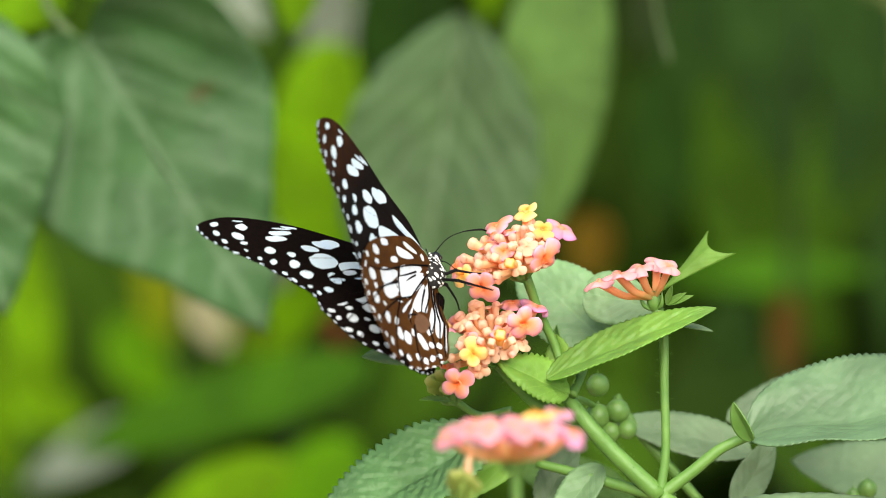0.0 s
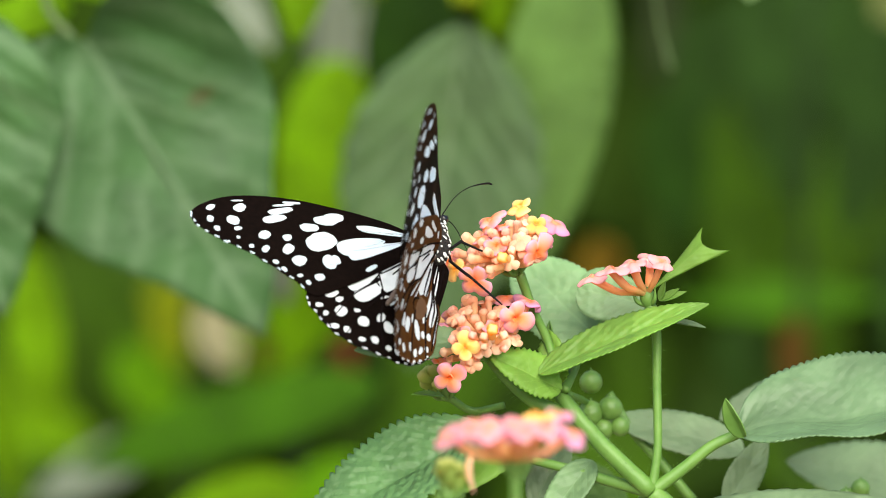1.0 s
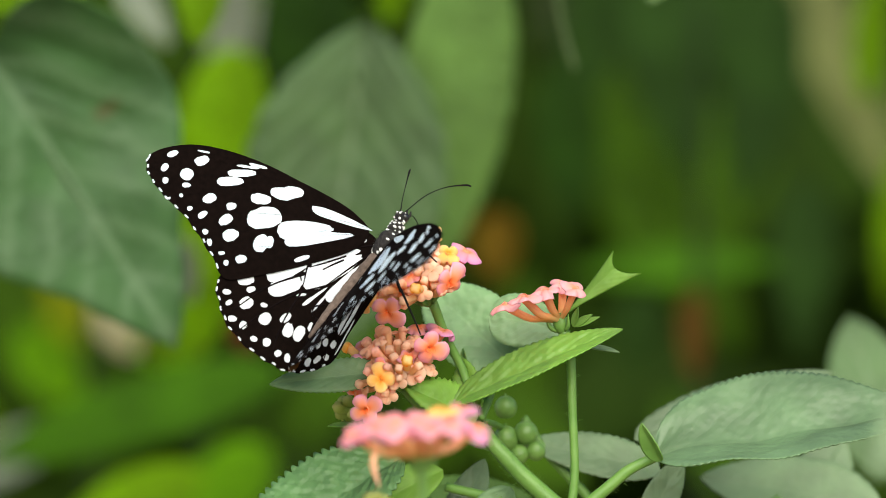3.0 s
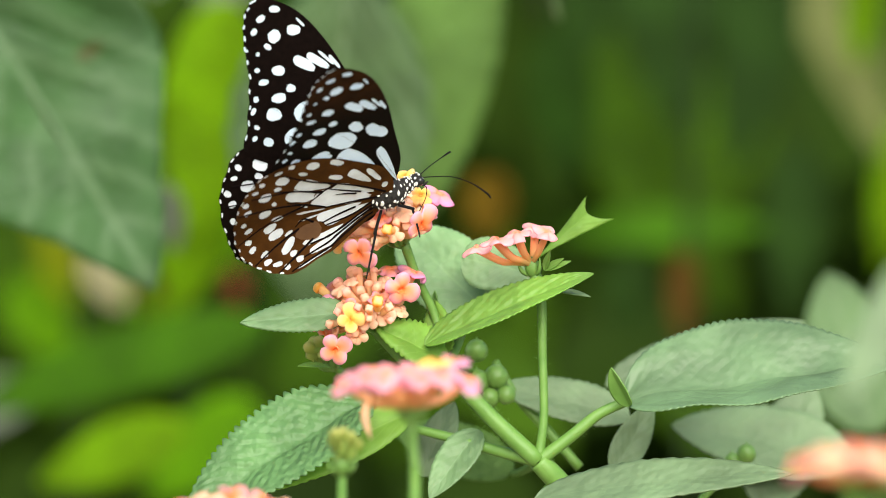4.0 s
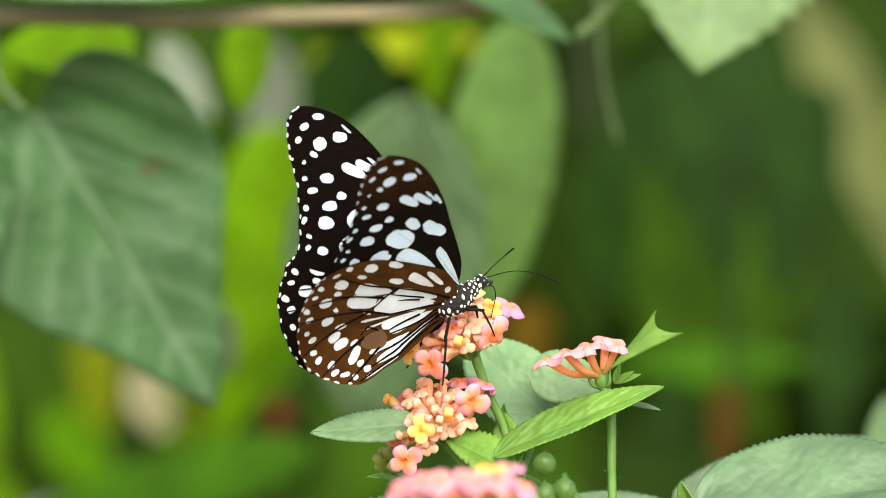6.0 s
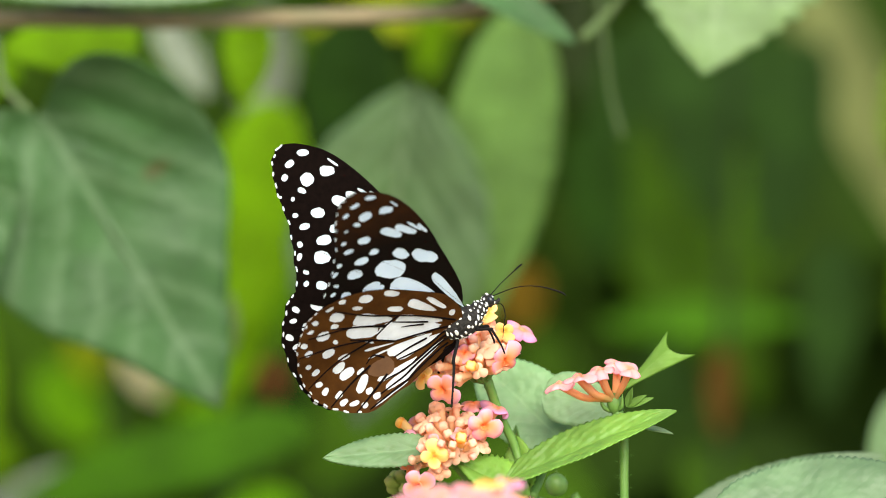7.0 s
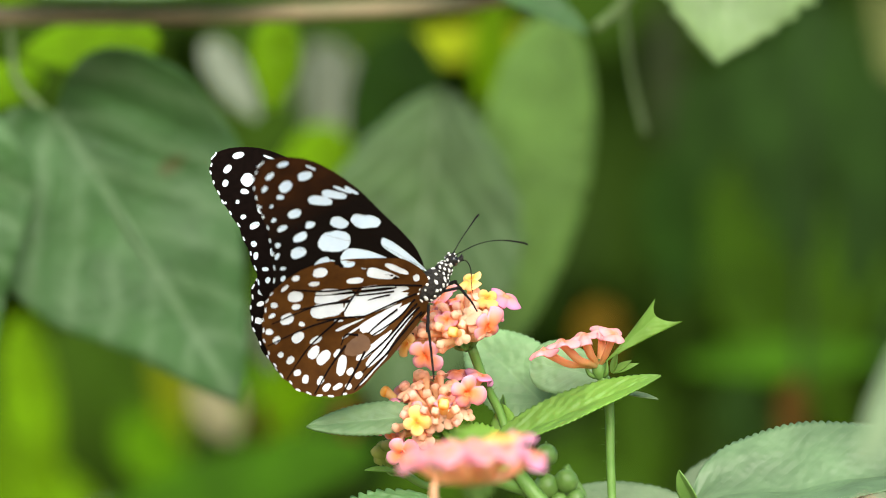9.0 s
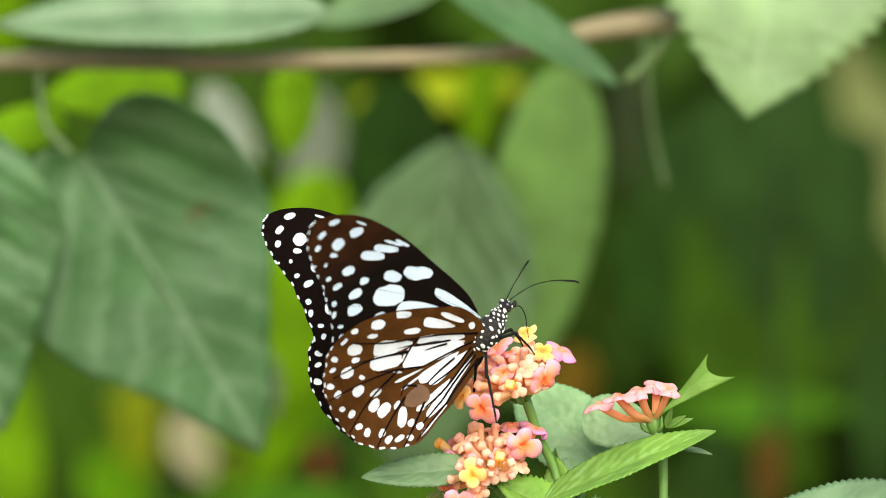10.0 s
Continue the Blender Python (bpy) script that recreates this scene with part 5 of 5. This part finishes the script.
# seconds, then in degrees the raise of the left and right wings and the sweep of the fore wings and of the hind wings, left and right
BODY = [
    (0.0, pose(-0.00299, -0.01300, 0.99484, 21.7, -48.7, -40.5)),
    (0.2, pose(-0.00403, -0.01300, 0.99619, 19.6, -46.0, -36.5)),
    (0.4, pose(-0.00513, -0.01300, 0.99464, 36.9, -38.6, -36.9)),
    (0.7, pose(-0.00416, -0.01300, 0.99527, 39.1, -35.5, -35.5)),
    (1.0, pose(-0.00015, -0.01300, 0.99859, 35.7, -21.8, -37.0)),
    (1.2, pose(-0.00107, -0.01300, 0.99877, 33.8, -23.2, -32.6)),
    (1.4, pose(-0.00019, -0.01300, 1.00044, 45.2, -18.3, -33.7)),
    (1.6, pose(0.00108, -0.01300, 1.00128, 47.8, -15.8, -37.2)),
    (1.8, pose(0.00319, -0.01300, 1.00274, 45.2, -6.0, -27.8)),
    (2.0, pose(0.00384, -0.01300, 1.00274, 38.9, -9.4, -37.3)),
    (2.1, pose(0.00368, -0.01300, 1.00362, 33.3, -4.4, -35.9)),
    (2.2, pose(0.00406, -0.01300, 1.00321, 19.1, -7.7, -40.2)),
    (3.3, pose(0.00738, -0.01300, 1.00359, 41.9, 18.4, -47.2)),
    (3.5, pose(0.00943, -0.01300, 1.00270, 19.3, 19.2, -40.3)),
    (4.0, pose(0.01085, -0.01300, 1.00276, 3.6, 19.1, -60.4)),
    (4.5, pose(0.01157, -0.01300, 1.00240, 5.1, 17.2, -67.2)),
    (5.0, pose(0.01051, -0.01300, 1.00289, 8.1, 13.3, -70.5)),
    (5.5, pose(0.01049, -0.01300, 1.00309, 6.8, 21.5, -68.7)),
    (5.7, pose(0.01025, -0.01300, 1.00321, 8.9, 16.6, -67.7)),
    (7.0, pose(0.00885, -0.01300, 1.00404, 18.4, 6.7, -79.4)),
    (7.5, pose(0.00946, -0.01300, 1.00428, 15.5, 15.7, -77.4)),
    (8.0, pose(0.00898, -0.01300, 1.00320, 16.6, 9.3, -82.1)),
    (8.5, pose(0.00829, -0.01300, 1.00384, 17.8, 18.0, -78.2)),
    (9.0, pose(0.00624, -0.01300, 1.00436, 30.6, 18.9, -74.5)),
    (9.5, pose(0.00560, -0.01300, 1.00512, 31.0, 10.3, -73.8)),
    (10.0, pose(0.00589, -0.01300, 1.00511, 34.1, 10.0, -76.8)),
]
BEAT = [
    (0.0, 86.5, 55.3, -13.3, -13.4, -24.5, -25.9),
    (0.2, 79.5, 58.2, -12.7, -12.4, -23.6, -24.9),
    (0.4, 54.1, 54.3, 0.2, 6.8, -7.5, -6.4),
    (0.7, 37.0, 45.4, 10.2, 10.8, -3.3, -2.8),
    (1.0, 60.8, 51.6, 1.1, 3.3, -11.0, -10.4),
    (1.2, 62.4, 56.9, -2.2, -0.4, -13.5, -12.9),
    (1.4, 36.2, 41.8, 11.5, 10.9, -1.8, -1.9),
    (1.6, 27.1, 16.7, 15.4, 18.3, 0.9, 0.1),
    (1.8, 28.9, 21.2, 14.0, 14.7, -1.2, -1.4),
    (2.0, 61.2, 47.5, 4.6, 5.7, -8.9, -8.4),
    (2.1, 71.4, 54.4, -0.3, -1.1, -13.0, -11.9),
    (2.2, 80.1, 57.0, -12.0, -12.4, -23.9, -24.7),
    (3.3, 40.0, 24.4, 11.2, 11.1, -2.2, -2.4),
    (3.5, 83.6, 69.4, -5.3, -8.0, -17.3, -14.2),
    (4.0, 86.5, 64.2, -10.7, -8.3, -24.6, -22.7),
    (4.5, 90.0, 63.8, -5.0, -0.8, -16.9, -16.8),
    (5.0, 88.7, 64.5, -3.1, 1.3, -15.3, -15.1),
    (5.5, 82.3, 71.7, -4.3, 1.1, -18.4, -15.0),
    (5.7, 87.7, 65.6, -1.7, 3.0, -13.3, -13.2),
    (7.0, 85.3, 56.9, -1.2, 5.7, -13.3, -9.4),
    (7.5, 58.3, 68.9, 2.2, 6.6, -10.5, -10.7),
    (8.0, 74.2, 74.3, -1.0, 5.7, -9.6, -8.8),
    (8.5, 64.1, 90.0, -3.1, 1.7, -10.6, -9.9),
    (9.0, 61.2, 81.8, -2.0, 4.9, -8.5, -7.6),
    (9.5, 60.9, 74.8, 0.6, 1.9, -10.1, -9.4),
    (10.0, 63.9, 73.9, 0.3, 4.0, -7.9, -6.6),
]

SWAY = [
    (0.0, pose(0.0000, 0, 0.0000)),
    (0.5, pose(-0.0005, 0, 0.0063)),
    (1.0, pose(0.0023, 0, -0.0024)),
    (1.5, pose(0.0048, 0, -0.0016)),
    (1.8, pose(0.0025, 0, 0.0038)),
    (2.0, pose(-0.0025, 0, 0.0073)),
    (3.5, pose(0.0004, 0, 0.0032)),
    (4.0, pose(0.0029, 0, 0.0020)),
    (4.5, pose(-0.0028, 0, 0.0012)),
    (5.0, pose(-0.0027, 0, 0.0008)),
    (5.5, pose(-0.0004, 0, 0.0006)),
    (7.0, pose(-0.0044, 0, 0.0066)),
    (7.5, pose(-0.0053, 0, 0.0041)),
    (8.0, pose(-0.0036, 0, 0.0085)),
    (8.5, pose(0.0018, 0, 0.0078)),
    (9.0, pose(0.0049, 0, 0.0057)),
    (9.5, pose(0.0003, 0, -0.0013)),
    (10.0, pose(-0.0046, 0, 0.0012)),
]
SWING = [
    (0, pose(0.0075, 0, -0.0056)),
    (1.0, pose(0.0075, 0, -0.0075)),
    (1.2, pose(0.0075, 0, -0.0084)),
    (1.8, pose(0.0019, 0, -0.0028)),
    (2.2, pose(0.0056, 0, -0.0037)),
    (3.3, pose(0.0056, 0, -0.0019)),
    (3.4, pose(0.0056, 0, 0.0000)),
    (3.8, pose(0.0055, 0, 0.0025)),
    (4.0, pose(0.0077, 0, -0.0016)),
    (4.3, pose(0.0035, 0, -0.0017)),
    (4.5, pose(0.0000, 0, -0.0005)),
    (4.7, pose(-0.0029, 0, -0.0038)),
    (5.0, pose(0.0000, 0, -0.0023)),
    (5.3, pose(0.0000, 0, -0.0019)),
    (5.7, pose(0.0019, 0, 0.0000)),
    (7.0, pose(0.0000, 0, 0.0037)),
    (8.0, pose(-0.0042, 0, 0.0112)),
    (8.2, pose(-0.0040, 0, 0.0142)),
    (8.4, pose(-0.0019, 0, 0.0143)),
    (8.5, pose(0.0013, 0, 0.0124)),
    (8.6, pose(0.0049, 0, 0.0069)),
    (8.8, pose(0.0061, 0, 0.0036)),
    (9.2, pose(0.0019, 0, 0.0000)),
    (10.0, pose(0.0000, 0, 0.0000)),
]



def motions():
    walk(BUTTERFLY, BODY)
    walk(SHOOT, SWAY)
    walk(FRONT, SWING)
    # the plant settles a little as the butterfly shifts
    walk(LANTANA, [(0.0, pose(0, 0, 0)), (2.2, pose(0, 0, 0)), (3.3, pose(-0.00115, 0, -0.0015)), (10.0, pose(-0.00115, 0, -0.0015))])
    # the abdomen lifts between the wings as they close
    walk(ABDOMEN, [(row[0], pose(0, -0.0026, 0, -17 * min(1.0, max(0.0, ((row[1] + row[2]) / 2 - 32) / 22)))) for row in BEAT])
    for word, side in (("left", -1), ("right", 1)):
        for pair, gap in (("fore", 0.35), ("hind", -0.35)):
            rows = []
            for t, left, right, fore_left, fore_right, hind_left, hind_right in BEAT:
                up = left if side < 0 else right
                sweep = {("fore", -1): fore_left, ("fore", 1): fore_right, ("hind", -1): hind_left, ("hind", 1): hind_right}[pair, side]
                m = pose(side * 0.00154, 0, 0.00088 + gap * 0.001) @ pose(0, 0, 0, 0, -side * up, 0) @ pose(0, 0, 0, 0, 0, side * sweep)
                rows.append((t, m))
            walk(WINGS[word, pair], rows)


motions()
